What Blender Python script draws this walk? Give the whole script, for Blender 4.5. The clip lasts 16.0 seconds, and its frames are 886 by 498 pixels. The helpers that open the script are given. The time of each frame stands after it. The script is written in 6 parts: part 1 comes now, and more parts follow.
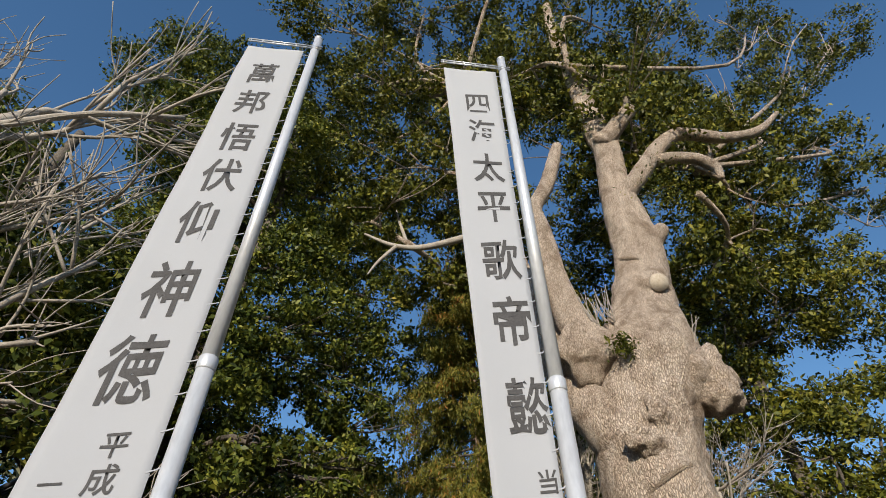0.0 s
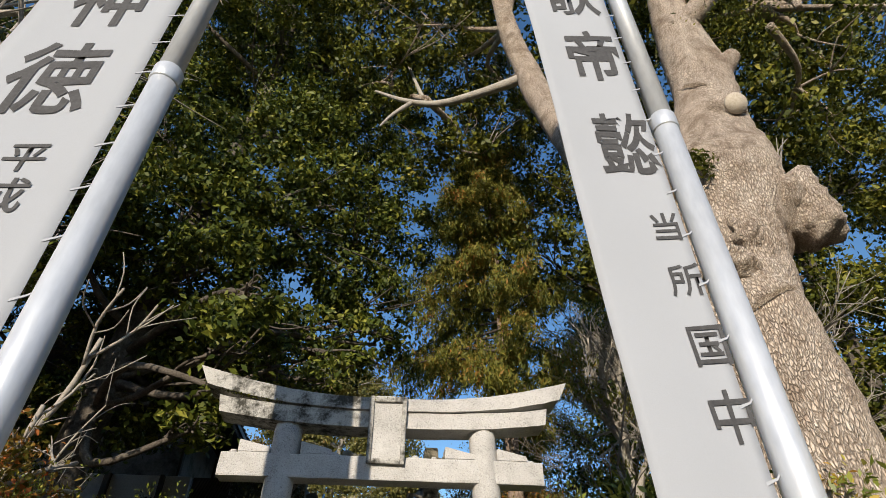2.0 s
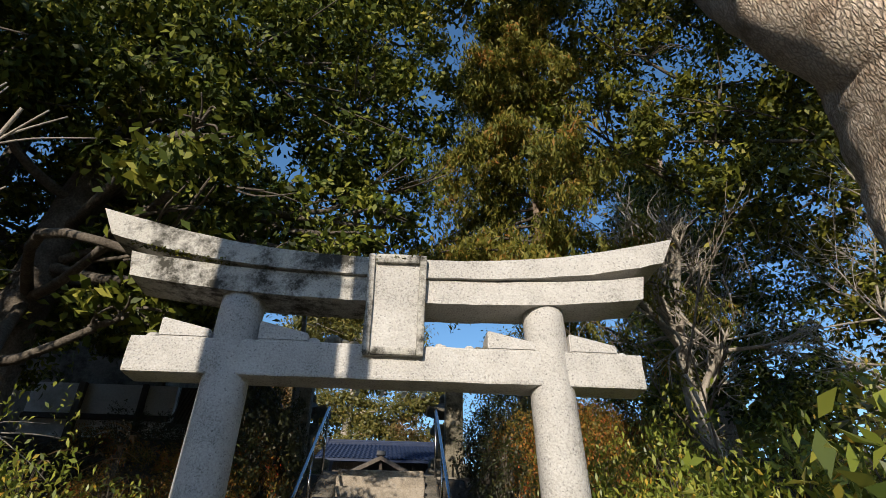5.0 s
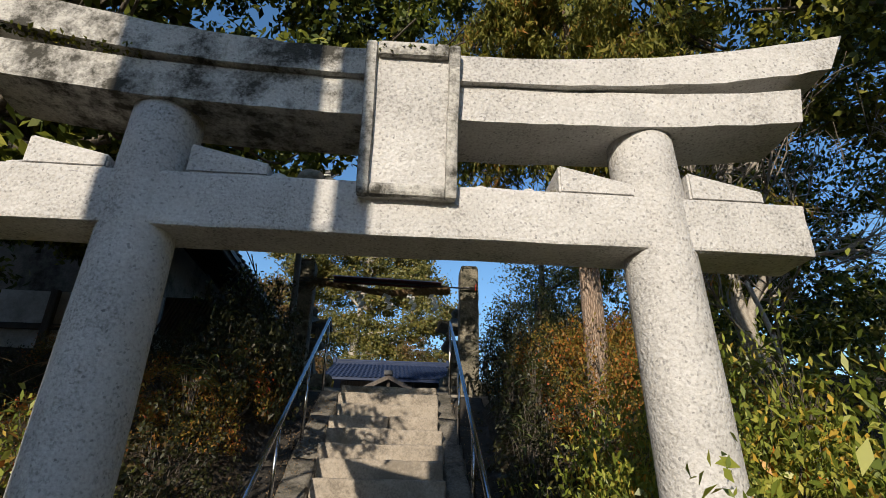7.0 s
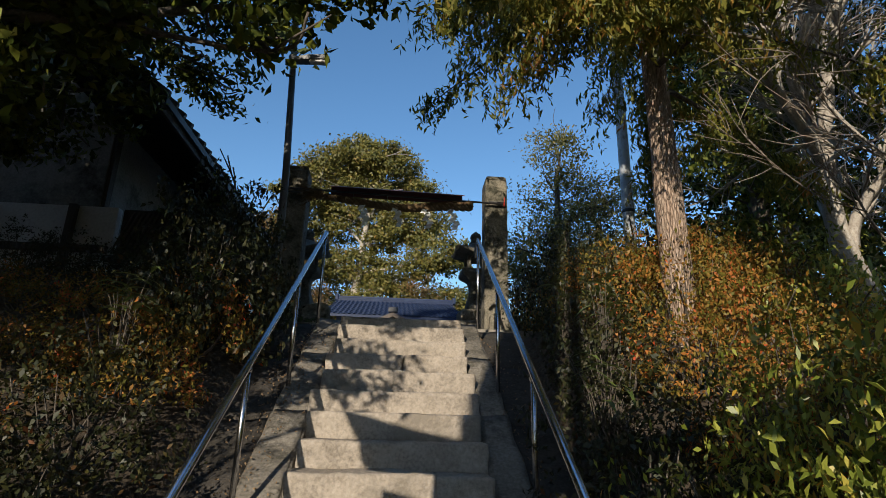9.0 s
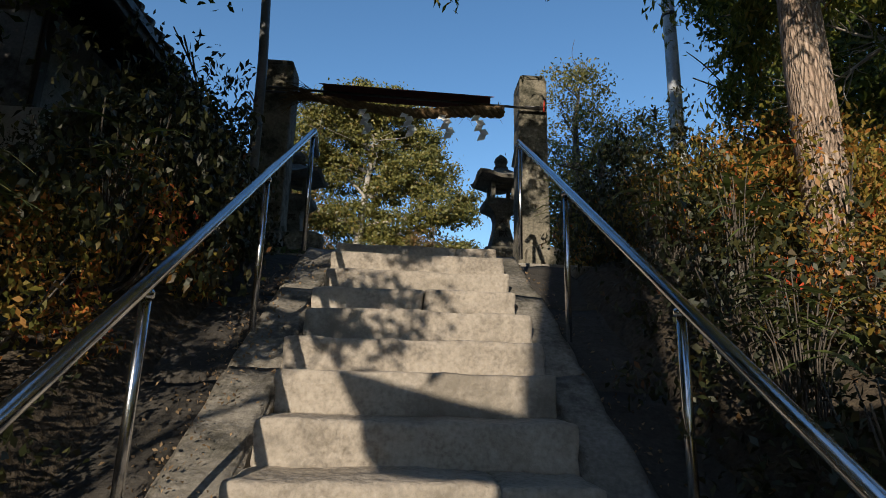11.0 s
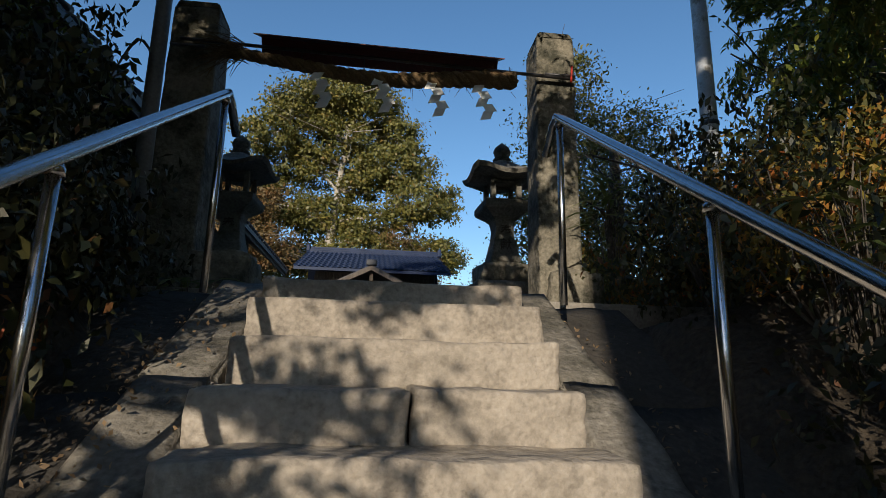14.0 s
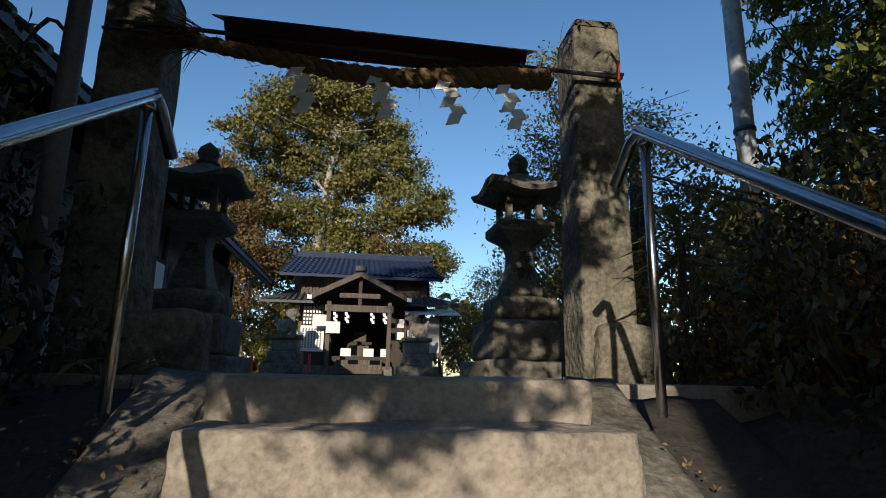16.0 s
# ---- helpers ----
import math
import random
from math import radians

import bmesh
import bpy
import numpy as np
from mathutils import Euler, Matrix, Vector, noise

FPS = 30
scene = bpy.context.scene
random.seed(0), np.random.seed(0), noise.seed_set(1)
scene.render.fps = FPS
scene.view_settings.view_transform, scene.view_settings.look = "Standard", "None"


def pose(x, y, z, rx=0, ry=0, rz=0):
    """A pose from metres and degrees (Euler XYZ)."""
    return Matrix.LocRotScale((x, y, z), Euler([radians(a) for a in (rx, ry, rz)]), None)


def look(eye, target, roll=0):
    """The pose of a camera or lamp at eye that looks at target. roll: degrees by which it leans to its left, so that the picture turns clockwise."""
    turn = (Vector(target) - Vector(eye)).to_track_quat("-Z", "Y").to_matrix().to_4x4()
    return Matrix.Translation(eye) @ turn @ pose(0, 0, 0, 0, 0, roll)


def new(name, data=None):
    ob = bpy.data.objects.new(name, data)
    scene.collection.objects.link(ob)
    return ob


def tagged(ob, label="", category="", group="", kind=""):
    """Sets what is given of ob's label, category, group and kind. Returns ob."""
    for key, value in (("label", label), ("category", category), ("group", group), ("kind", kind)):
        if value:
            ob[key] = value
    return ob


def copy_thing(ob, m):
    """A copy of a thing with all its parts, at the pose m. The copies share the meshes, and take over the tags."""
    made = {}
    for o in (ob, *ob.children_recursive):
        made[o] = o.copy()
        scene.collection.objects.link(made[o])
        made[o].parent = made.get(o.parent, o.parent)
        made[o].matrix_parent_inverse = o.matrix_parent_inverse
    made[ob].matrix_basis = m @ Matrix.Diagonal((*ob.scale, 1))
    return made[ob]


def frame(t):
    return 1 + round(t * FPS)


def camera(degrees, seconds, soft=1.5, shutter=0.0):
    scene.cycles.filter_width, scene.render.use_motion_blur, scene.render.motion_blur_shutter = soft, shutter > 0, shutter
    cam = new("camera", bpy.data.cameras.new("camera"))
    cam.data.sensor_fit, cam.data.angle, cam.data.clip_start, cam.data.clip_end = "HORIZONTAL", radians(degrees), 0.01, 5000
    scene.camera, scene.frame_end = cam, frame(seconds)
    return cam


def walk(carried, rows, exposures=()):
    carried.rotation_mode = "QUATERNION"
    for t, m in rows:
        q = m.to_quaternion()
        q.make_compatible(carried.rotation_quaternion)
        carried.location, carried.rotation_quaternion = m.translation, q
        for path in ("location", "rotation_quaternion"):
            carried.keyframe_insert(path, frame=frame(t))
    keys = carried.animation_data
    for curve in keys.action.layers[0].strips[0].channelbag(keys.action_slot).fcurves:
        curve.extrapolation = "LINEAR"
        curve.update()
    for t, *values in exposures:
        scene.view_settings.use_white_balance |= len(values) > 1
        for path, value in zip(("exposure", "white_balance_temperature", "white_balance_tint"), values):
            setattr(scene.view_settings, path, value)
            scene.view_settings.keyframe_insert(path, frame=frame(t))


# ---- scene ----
cam = camera(76.4, 16.0, soft=0.8)
PATH = [
    (0, (-0.046, -2.497, 1.71), (0.133, -1.105, 3.134), -0.6),
    (0.5, (-0.116, -1.98, 1.678), (0.05, -0.573, 3.09), -0.2),
    (1, (-0.161, -1.476, 1.645), (0.004, -0.031, 3.018), -0.2),
    (1.5, (-0.132, -0.98, 1.632), (0.038, 0.511, 2.954), 0.0),
    (2, (-0.127, -0.538, 1.599), (0.051, 1.017, 2.845), -0.0),
    (2.5, (-0.101, -0.099, 1.55), (0.095, 1.488, 2.752), 0.1),
    (3, (-0.143, 0.401, 1.599), (0.063, 2.0, 2.782), 0.4),
    (5.5, (-0.002, 2.028, 2.263), (0.127, 3.78, 3.218), 0.8),
    (6, (-0.056, 2.366, 2.314), (0.081, 4.157, 3.193), 0.9),
    (6.5, (-0.037, 2.755, 2.346), (0.101, 4.568, 3.178), 1.1),
    (7, (-0.044, 3.148, 2.35), (0.084, 4.978, 3.147), 1.2),
    (7.5, (-0.063, 3.601, 2.363), (0.063, 5.457, 3.099), 1.3),
    (8, (-0.056, 4.093, 2.417), (0.073, 5.972, 3.088), 1.5),
    (8.5, (-0.161, 4.578, 2.5), (-0.033, 6.469, 3.138), 1.5),
    (9, (-0.193, 4.999, 2.575), (-0.061, 6.902, 3.177), 1.5),
    (9.5, (-0.268, 5.379, 2.619), (-0.138, 7.289, 3.196), 1.6),
    (10, (-0.313, 5.805, 2.591), (-0.187, 7.736, 3.095), 1.5),
    (12.5, (-0.262, 7.864, 2.854), (-0.094, 9.806, 3.301), 1.1),
    (13, (-0.309, 8.04, 2.995), (-0.115, 9.979, 3.445), 1.0),
    (13.5, (-0.317, 8.229, 3.164), (-0.117, 10.168, 3.613), 1.0),
    (14, (-0.288, 8.489, 3.267), (-0.071, 10.427, 3.71), 1.2),
    (14.5, (-0.367, 8.711, 3.332), (-0.142, 10.649, 3.773), 1.2),
    (15, (-0.372, 8.942, 3.476), (-0.152, 10.879, 3.922), 1.2),
    (15.5, (-0.346, 9.165, 3.656), (-0.101, 11.099, 4.099), 1.1),
    (16, (-0.357, 9.406, 3.765), (-0.101, 11.34, 4.206), 1.0),
]
walk(cam, [(t, look(eye, target, roll)) for t, eye, target, roll in PATH],
     exposures=[(0.0, 0.18), (3.0, 0.28), (6.5, 0.24), (9.5, 0.28), (12.5, 0.14), (16.0, 0.10)])

# ---- world and sun ----
SUN = Vector((-0.325, -1.0, 0.372)).normalized()
world = bpy.data.worlds.new("sky")
world.use_nodes = True
scene.world = world
wn = world.node_tree.nodes
sky = wn.new("ShaderNodeTexSky")
sky.sky_type = "NISHITA"
sky.sun_disc = False
sky.sun_elevation = math.asin(SUN.z)
sky.sun_rotation = math.atan2(SUN.x, SUN.y)
sky.air_density = 1.0
sky.dust_density = 0.3
sky.ozone_density = 2.0
tone = wn.new("ShaderNodeHueSaturation")
tone.inputs["Saturation"].default_value = 1.18
world.node_tree.links.new(sky.outputs[0], tone.inputs["Color"])
world.node_tree.links.new(tone.outputs[0], wn["Background"].inputs[0])
wn["Background"].inputs[1].default_value = 0.15
sun_data = bpy.data.lights.new("sun", "SUN")
sun_data.energy = 4.4
sun_data.angle = radians(0.5)
sun_data.color = (1.0, 0.87, 0.70)
sun_lamp = new("sun", sun_data)
sun_lamp.matrix_world = look(SUN * 60, (0, 0, 0))


# ---- materials ----
def nodes_of(name):
    m = bpy.data.materials.new(name)
    m.use_nodes = True
    t = m.node_tree
    return m, t, t.nodes["Principled BSDF"]


def ramp_node(t, stops):
    r = t.nodes.new("ShaderNodeValToRGB")
    el = r.color_ramp.elements
    while len(el) < len(stops):
        el.new(0.5)
    for e, (p, c) in zip(el, stops):
        e.position = p
        e.color = (*c, 1)
    return r


def surface(name, stops, scale=3.0, fine=60.0, rough=0.8, bump=0.3, metal=0.0, stain=None, stain_scale=1.2, stain_from=0.5, spots=0.0,
            bump_scale=None, stretch=(1, 1, 1), spec=0.4, distance=0.02, plates=0.0):
    """A two-scale procedural surface: broad tone, fine grain, optional dark stain patches and speckles."""
    m, t, b = nodes_of(name)
    L = t.links.new
    co = t.nodes.new("ShaderNodeTexCoord")
    mp = t.nodes.new("ShaderNodeMapping")
    mp.inputs["Scale"].default_value = stretch
    L(co.outputs["Object"], mp.inputs["Vector"])
    broad = t.nodes.new("ShaderNodeTexNoise")
    broad.inputs["Scale"].default_value = scale
    broad.inputs["Detail"].default_value = 6
    broad.inputs["Roughness"].default_value = 0.65
    L(mp.outputs[0], broad.inputs["Vector"])
    grain = t.nodes.new("ShaderNodeTexNoise")
    grain.inputs["Scale"].default_value = fine
    grain.inputs["Detail"].default_value = 4
    L(mp.outputs[0], grain.inputs["Vector"])
    mixv = t.nodes.new("ShaderNodeMath")
    mixv.operation = "MULTIPLY_ADD"
    L(grain.outputs[0], mixv.inputs[0])
    mixv.inputs[1].default_value = 0.45
    half = t.nodes.new("ShaderNodeMath")
    half.operation = "MULTIPLY"
    half.inputs[1].default_value = 0.55
    L(broad.outputs[0], half.inputs[0])
    L(half.outputs[0], mixv.inputs[2])
    r = ramp_node(t, stops)
    L(mixv.outputs[0], r.inputs[0])
    col = r.outputs[0]
    if spots:
        v = t.nodes.new("ShaderNodeTexVoronoi")
        v.inputs["Scale"].default_value = fine * 1.35
        L(mp.outputs[0], v.inputs["Vector"])
        sr = ramp_node(t, [(0.0, (0, 0, 0)), (0.75, (0, 0, 0)), (0.95, (1, 1, 1))])
        L(v.outputs["Color"], sr.inputs[0])
        mx = t.nodes.new("ShaderNodeMix")
        mx.data_type = "RGBA"
        k = t.nodes.new("ShaderNodeMath")
        k.operation = "MULTIPLY"
        k.inputs[1].default_value = spots
        L(sr.outputs[0], k.inputs[0])
        L(k.outputs[0], mx.inputs[0])
        L(col, mx.inputs[6])
        mx.inputs[7].default_value = (0.03, 0.032, 0.035, 1)
        col = mx.outputs[2]
    if stain:
        n = t.nodes.new("ShaderNodeTexNoise")
        n.inputs["Scale"].default_value = stain_scale
        n.inputs["Detail"].default_value = 8
        n.inputs["Roughness"].default_value = 0.75
        L(co.outputs["Object"], n.inputs["Vector"])
        sr = ramp_node(t, [(0.0, (0, 0, 0)), (stain_from, (0, 0, 0)), (stain_from + 0.14, (1, 1, 1))])
        L(n.outputs[0], sr.inputs[0])
        mx = t.nodes.new("ShaderNodeMix")
        mx.data_type = "RGBA"
        L(sr.outputs[0], mx.inputs[0])
        L(col, mx.inputs[6])
        mx.inputs[7].default_value = (*stain, 1)
        col = mx.outputs[2]
    height = None
    if plates:
        warp = t.nodes.new("ShaderNodeMix")
        warp.data_type = "RGBA"
        warp.inputs[0].default_value = 0.14
        L(mp.outputs[0], warp.inputs[6])
        L(broad.outputs["Color"], warp.inputs[7])
        v = t.nodes.new("ShaderNodeTexVoronoi")
        v.feature = "DISTANCE_TO_EDGE"
        v.inputs["Scale"].default_value = plates
        L(warp.outputs[2], v.inputs["Vector"])
        sr = ramp_node(t, [(0.0, (1, 1, 1)), (0.16, (0, 0, 0))])
        L(v.outputs["Distance"], sr.inputs[0])
        k = t.nodes.new("ShaderNodeMath")
        k.operation = "MULTIPLY"
        L(sr.outputs[0], k.inputs[0])
        k.inputs[1].default_value = 0.5
        mx = t.nodes.new("ShaderNodeMix")
        mx.data_type = "RGBA"
        L(k.outputs[0], mx.inputs[0])
        L(col, mx.inputs[6])
        mx.inputs[7].default_value = (0.10, 0.072, 0.048, 1)
        col = mx.outputs[2]
        hm = t.nodes.new("ShaderNodeMath")
        hm.operation = "MINIMUM"
        L(v.outputs["Distance"], hm.inputs[0])
        hm.inputs[1].default_value = 0.22
        hs = t.nodes.new("ShaderNodeMath")
        hs.operation = "MULTIPLY_ADD"
        L(hm.outputs[0], hs.inputs[0])
        hs.inputs[1].default_value = 2.6
        L(mixv.outputs[0], hs.inputs[2])
        height = hs.outputs[0]
    L(col, b.inputs["Base Color"])
    b.inputs["Roughness"].default_value = rough
    b.inputs["Metallic"].default_value = metal
    b.inputs["Specular IOR Level"].default_value = spec
    bp = t.nodes.new("ShaderNodeBump")
    bp.inputs["Strength"].default_value = bump
    bp.inputs["Distance"].default_value = distance
    if height:
        L(height, bp.inputs["Height"])
    elif bump_scale:
        g2 = t.nodes.new("ShaderNodeTexNoise")
        g2.inputs["Scale"].default_value = bump_scale
        g2.inputs["Detail"].default_value = 8
        L(mp.outputs[0], g2.inputs["Vector"])
        L(g2.outputs[0], bp.inputs["Height"])
    else:
        L(mixv.outputs[0], bp.inputs["Height"])
    L(bp.outputs[0], b.inputs["Normal"])
    return m


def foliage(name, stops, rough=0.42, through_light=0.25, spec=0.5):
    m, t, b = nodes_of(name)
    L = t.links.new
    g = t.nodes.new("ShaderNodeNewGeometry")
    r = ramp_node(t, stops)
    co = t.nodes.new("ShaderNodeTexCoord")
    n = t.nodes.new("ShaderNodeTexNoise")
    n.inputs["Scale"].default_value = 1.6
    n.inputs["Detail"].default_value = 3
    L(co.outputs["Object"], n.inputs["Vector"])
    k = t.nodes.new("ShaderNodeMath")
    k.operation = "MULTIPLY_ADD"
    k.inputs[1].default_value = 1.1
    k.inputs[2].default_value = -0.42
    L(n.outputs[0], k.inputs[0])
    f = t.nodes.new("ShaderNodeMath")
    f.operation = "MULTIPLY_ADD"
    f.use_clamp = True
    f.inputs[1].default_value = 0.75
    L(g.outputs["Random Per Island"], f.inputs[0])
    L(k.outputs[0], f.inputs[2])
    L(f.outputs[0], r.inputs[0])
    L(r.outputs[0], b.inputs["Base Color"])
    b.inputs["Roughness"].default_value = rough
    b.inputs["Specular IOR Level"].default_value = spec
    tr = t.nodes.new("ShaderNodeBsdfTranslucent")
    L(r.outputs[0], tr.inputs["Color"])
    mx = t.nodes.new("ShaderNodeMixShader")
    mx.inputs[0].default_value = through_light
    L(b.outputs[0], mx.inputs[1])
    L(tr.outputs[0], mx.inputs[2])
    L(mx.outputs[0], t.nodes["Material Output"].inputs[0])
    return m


GRANITE = surface("granite", [(0.34, (0.24, 0.235, 0.22)), (0.46, (0.46, 0.45, 0.435)), (0.64, (0.60, 0.59, 0.575))], 2.5, 90, 0.85, 1.0, spots=0.5, bump_scale=66, distance=0.009)
GRANITE_OLD = surface("mossy_granite", [(0.3, (0.22, 0.215, 0.19)), (0.48, (0.46, 0.45, 0.42)), (0.68, (0.58, 0.57, 0.54))], 2.5, 85, 0.9, 1.0,
                      stain=(0.05, 0.048, 0.04), stain_scale=4.2, spots=0.5, stain_from=0.46, bump_scale=66, distance=0.009)
STEP_STONE = surface("step_stone", [(0.3, (0.15, 0.13, 0.105)), (0.5, (0.33, 0.29, 0.24)), (0.72, (0.45, 0.40, 0.335))], 3.0, 45, 0.9, 0.9,
                     stain=(0.21, 0.185, 0.15), stain_scale=1.7, bump_scale=14, distance=0.03)
DARK_STONE = surface("dark_stone", [(0.3, (0.075, 0.07, 0.058)), (0.5, (0.17, 0.16, 0.137)), (0.72, (0.28, 0.265, 0.23))], 4.0, 50, 0.9, 0.8,
                     stain=(0.06, 0.065, 0.042), stain_scale=3.0)
CONCRETE = surface("concrete_edge", [(0.3, (0.075, 0.068, 0.055)), (0.5, (0.17, 0.155, 0.13)), (0.7, (0.27, 0.25, 0.215))], 2.0, 40, 0.92, 0.8,
                   stain=(0.05, 0.048, 0.036), stain_scale=2.6, bump_scale=18, distance=0.03)
# Edge concrete again, darkened in colour for the shade beside the shrubs.
APRON = surface("concrete_apron_with_shade", [(0.3, (0.022, 0.02, 0.016)), (0.5, (0.045, 0.04, 0.034)), (0.7, (0.085, 0.076, 0.064))], 2.0, 40, 0.92, 0.8,
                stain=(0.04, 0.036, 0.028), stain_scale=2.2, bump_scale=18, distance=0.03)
# Dark patches hold moss and also the tree shade that dapples the posts.
POST_STONE = surface("post_stone", [(0.3, (0.085, 0.077, 0.058)), (0.5, (0.21, 0.19, 0.147)), (0.7, (0.32, 0.29, 0.23))], 2.0, 35, 0.9, 0.9,
                     stain=(0.05, 0.05, 0.036), stain_scale=2.4, stain_from=0.46, bump_scale=22, distance=0.03)
BARK = surface("camphor_bark", [(0.34, (0.27, 0.20, 0.15)), (0.46, (0.60, 0.485, 0.385)), (0.62, (0.80, 0.69, 0.585))], 3.0, 34, 0.95, 1.0,
               stain=(0.36, 0.27, 0.20), stain_scale=2.5, stretch=(2.3, 2.3, 0.75), distance=0.04, plates=22.0)
BARK_RED = surface("cedar_bark", [(0.3, (0.16, 0.11, 0.08)), (0.5, (0.42, 0.31, 0.235)), (0.7, (0.58, 0.47, 0.38))], 3.0, 22, 0.95, 1.0,
                   stretch=(3, 3, 0.6), distance=0.03, plates=16.0)
BARK_DARK = surface("dark_bark", [(0.3, (0.04, 0.033, 0.026)), (0.5, (0.10, 0.085, 0.07)), (0.7, (0.19, 0.17, 0.14))], 5.0, 40, 0.95, 0.8)
BARK_BROWN = surface("twig_bark", [(0.3, (0.10, 0.08, 0.062)), (0.5, (0.20, 0.165, 0.13)), (0.7, (0.31, 0.27, 0.22))], 5.0, 40, 0.9, 0.7)
BARK_PALE = surface("pale_bark", [(0.3, (0.19, 0.165, 0.14)), (0.5, (0.36, 0.325, 0.28)), (0.7, (0.48, 0.45, 0.4))], 5.0, 40, 0.9, 0.7)
CUT_WOOD = surface("cut_wood", [(0.3, (0.3, 0.25, 0.19)), (0.5, (0.47, 0.41, 0.33)), (0.7, (0.56, 0.5, 0.42))], 8.0, 60, 0.9, 0.4)
EARTH = surface("earth", [(0.3, (0.022, 0.017, 0.012)), (0.5, (0.05, 0.039, 0.027)), (0.72, (0.105, 0.082, 0.056))], 2.0, 30, 0.97, 0.9, bump_scale=20, distance=0.05)
GRAVEL = surface("gravel_yard", [(0.3, (0.13, 0.12, 0.1)), (0.5, (0.23, 0.21, 0.18)), (0.7, (0.32, 0.3, 0.26))], 3.0, 60, 0.95, 0.8)
CLOTH = surface("banner_cloth", [(0.3, (0.375, 0.395, 0.43)), (0.6, (0.40, 0.42, 0.455))], 1.0, 200, 0.9, 0.05, spec=0.1)
INK = surface("ink", [(0.3, (0.035, 0.035, 0.037)), (0.65, (0.085, 0.085, 0.088))], 6.0, 60, 0.8, 0.1)
STEEL_PAINT = surface("galvanised_pole", [(0.3, (0.50, 0.53, 0.57)), (0.6, (0.66, 0.69, 0.73))], 1.5, 30, 0.36, 0.1, metal=0.3, stretch=(1, 1, 0.3))
STEEL = surface("stainless_tube", [(0.3, (0.42, 0.43, 0.45)), (0.6, (0.6, 0.61, 0.63))], 4.0, 50, 0.2, 0.06, metal=1.0)
DARK_METAL = surface("dark_steel", [(0.3, (0.05, 0.05, 0.055)), (0.6, (0.12, 0.12, 0.125))], 4.0, 50, 0.45, 0.1, metal=0.6)
LAMP_METAL = surface("grey_lamp_metal", [(0.3, (0.1, 0.11, 0.12)), (0.6, (0.2, 0.21, 0.22))], 4.0, 50, 0.5, 0.1, metal=0.3)
RUST_RED = surface("red_oxide_sheet", [(0.3, (0.055, 0.014, 0.012)), (0.6, (0.13, 0.03, 0.025))], 3.0, 40, 0.5, 0.1)
STRAW = surface("straw_rope", [(0.3, (0.045, 0.026, 0.012)), (0.5, (0.135, 0.087, 0.042)), (0.7, (0.26, 0.18, 0.095))], 8.0, 90, 0.9, 0.8, stretch=(1, 1, 1))
PAPER = surface("white_paper", [(0.3, (0.74, 0.74, 0.74)), (0.6, (0.82, 0.82, 0.82))], 3.0, 80, 0.8, 0.05)
# Plaster lowered in colour to carry the tree shade over the house.
HOUSE_WALL = surface("shade_grey_plaster", [(0.3, (0.14, 0.135, 0.12)), (0.5, (0.24, 0.23, 0.21)), (0.7, (0.34, 0.33, 0.30))], 1.2, 30, 0.9, 0.2, stain=(0.05, 0.047, 0.04), stain_scale=0.9)
WHITE_WALL = surface("plaster", [(0.3, (0.46, 0.45, 0.42)), (0.5, (0.62, 0.61, 0.58)), (0.7, (0.72, 0.71, 0.68))], 1.2, 30, 0.9, 0.2, stain=(0.36, 0.34, 0.30), stain_scale=0.8)
OLD_WOOD = surface("weathered_wood", [(0.3, (0.045, 0.036, 0.029)), (0.5, (0.11, 0.09, 0.074)), (0.7, (0.21, 0.18, 0.15))], 2.0, 25, 0.85, 0.5, stretch=(6, 6, 0.6))
DARK_WOOD = surface("dark_wood", [(0.3, (0.022, 0.016, 0.012)), (0.5, (0.05, 0.037, 0.027)), (0.7, (0.09, 0.07, 0.052))], 2.0, 30, 0.7, 0.4, stretch=(5, 5, 0.6))
TILE = surface("glazed_blue_grey_tile", [(0.3, (0.008, 0.016, 0.042)), (0.5, (0.014, 0.027, 0.068)), (0.7, (0.025, 0.044, 0.10))], 2.0, 20, 0.5, 0.15, spec=0.2)
TILE_DARK = surface("dark_tile", [(0.3, (0.02, 0.021, 0.024)), (0.5, (0.045, 0.047, 0.052)), (0.7, (0.08, 0.082, 0.09))], 2.0, 20, 0.5, 0.2)
BLUE_POLE = surface("pale_blue_pole", [(0.3, (0.4, 0.45, 0.52)), (0.6, (0.58, 0.62, 0.68))], 6.0, 30, 0.6, 0.1, stain=(0.2, 0.19, 0.17), stain_scale=3)
RED_PAINT = surface("red_paint", [(0.3, (0.4, 0.03, 0.02)), (0.6, (0.55, 0.05, 0.03))], 3.0, 40, 0.5, 0.1)
PALE_METAL = surface("pale_sheet_roof", [(0.3, (0.4, 0.42, 0.45)), (0.6, (0.55, 0.57, 0.6))], 2.0, 30, 0.4, 0.1, metal=0.3)

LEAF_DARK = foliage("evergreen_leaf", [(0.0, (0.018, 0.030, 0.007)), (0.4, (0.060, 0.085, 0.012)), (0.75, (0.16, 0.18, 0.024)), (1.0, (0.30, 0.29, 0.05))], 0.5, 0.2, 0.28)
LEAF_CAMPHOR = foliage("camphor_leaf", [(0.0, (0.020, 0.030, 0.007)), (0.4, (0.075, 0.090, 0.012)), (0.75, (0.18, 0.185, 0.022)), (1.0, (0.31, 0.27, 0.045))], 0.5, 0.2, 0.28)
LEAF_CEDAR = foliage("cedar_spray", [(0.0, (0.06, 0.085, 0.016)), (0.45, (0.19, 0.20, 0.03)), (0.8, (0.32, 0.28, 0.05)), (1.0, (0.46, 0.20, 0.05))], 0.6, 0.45)
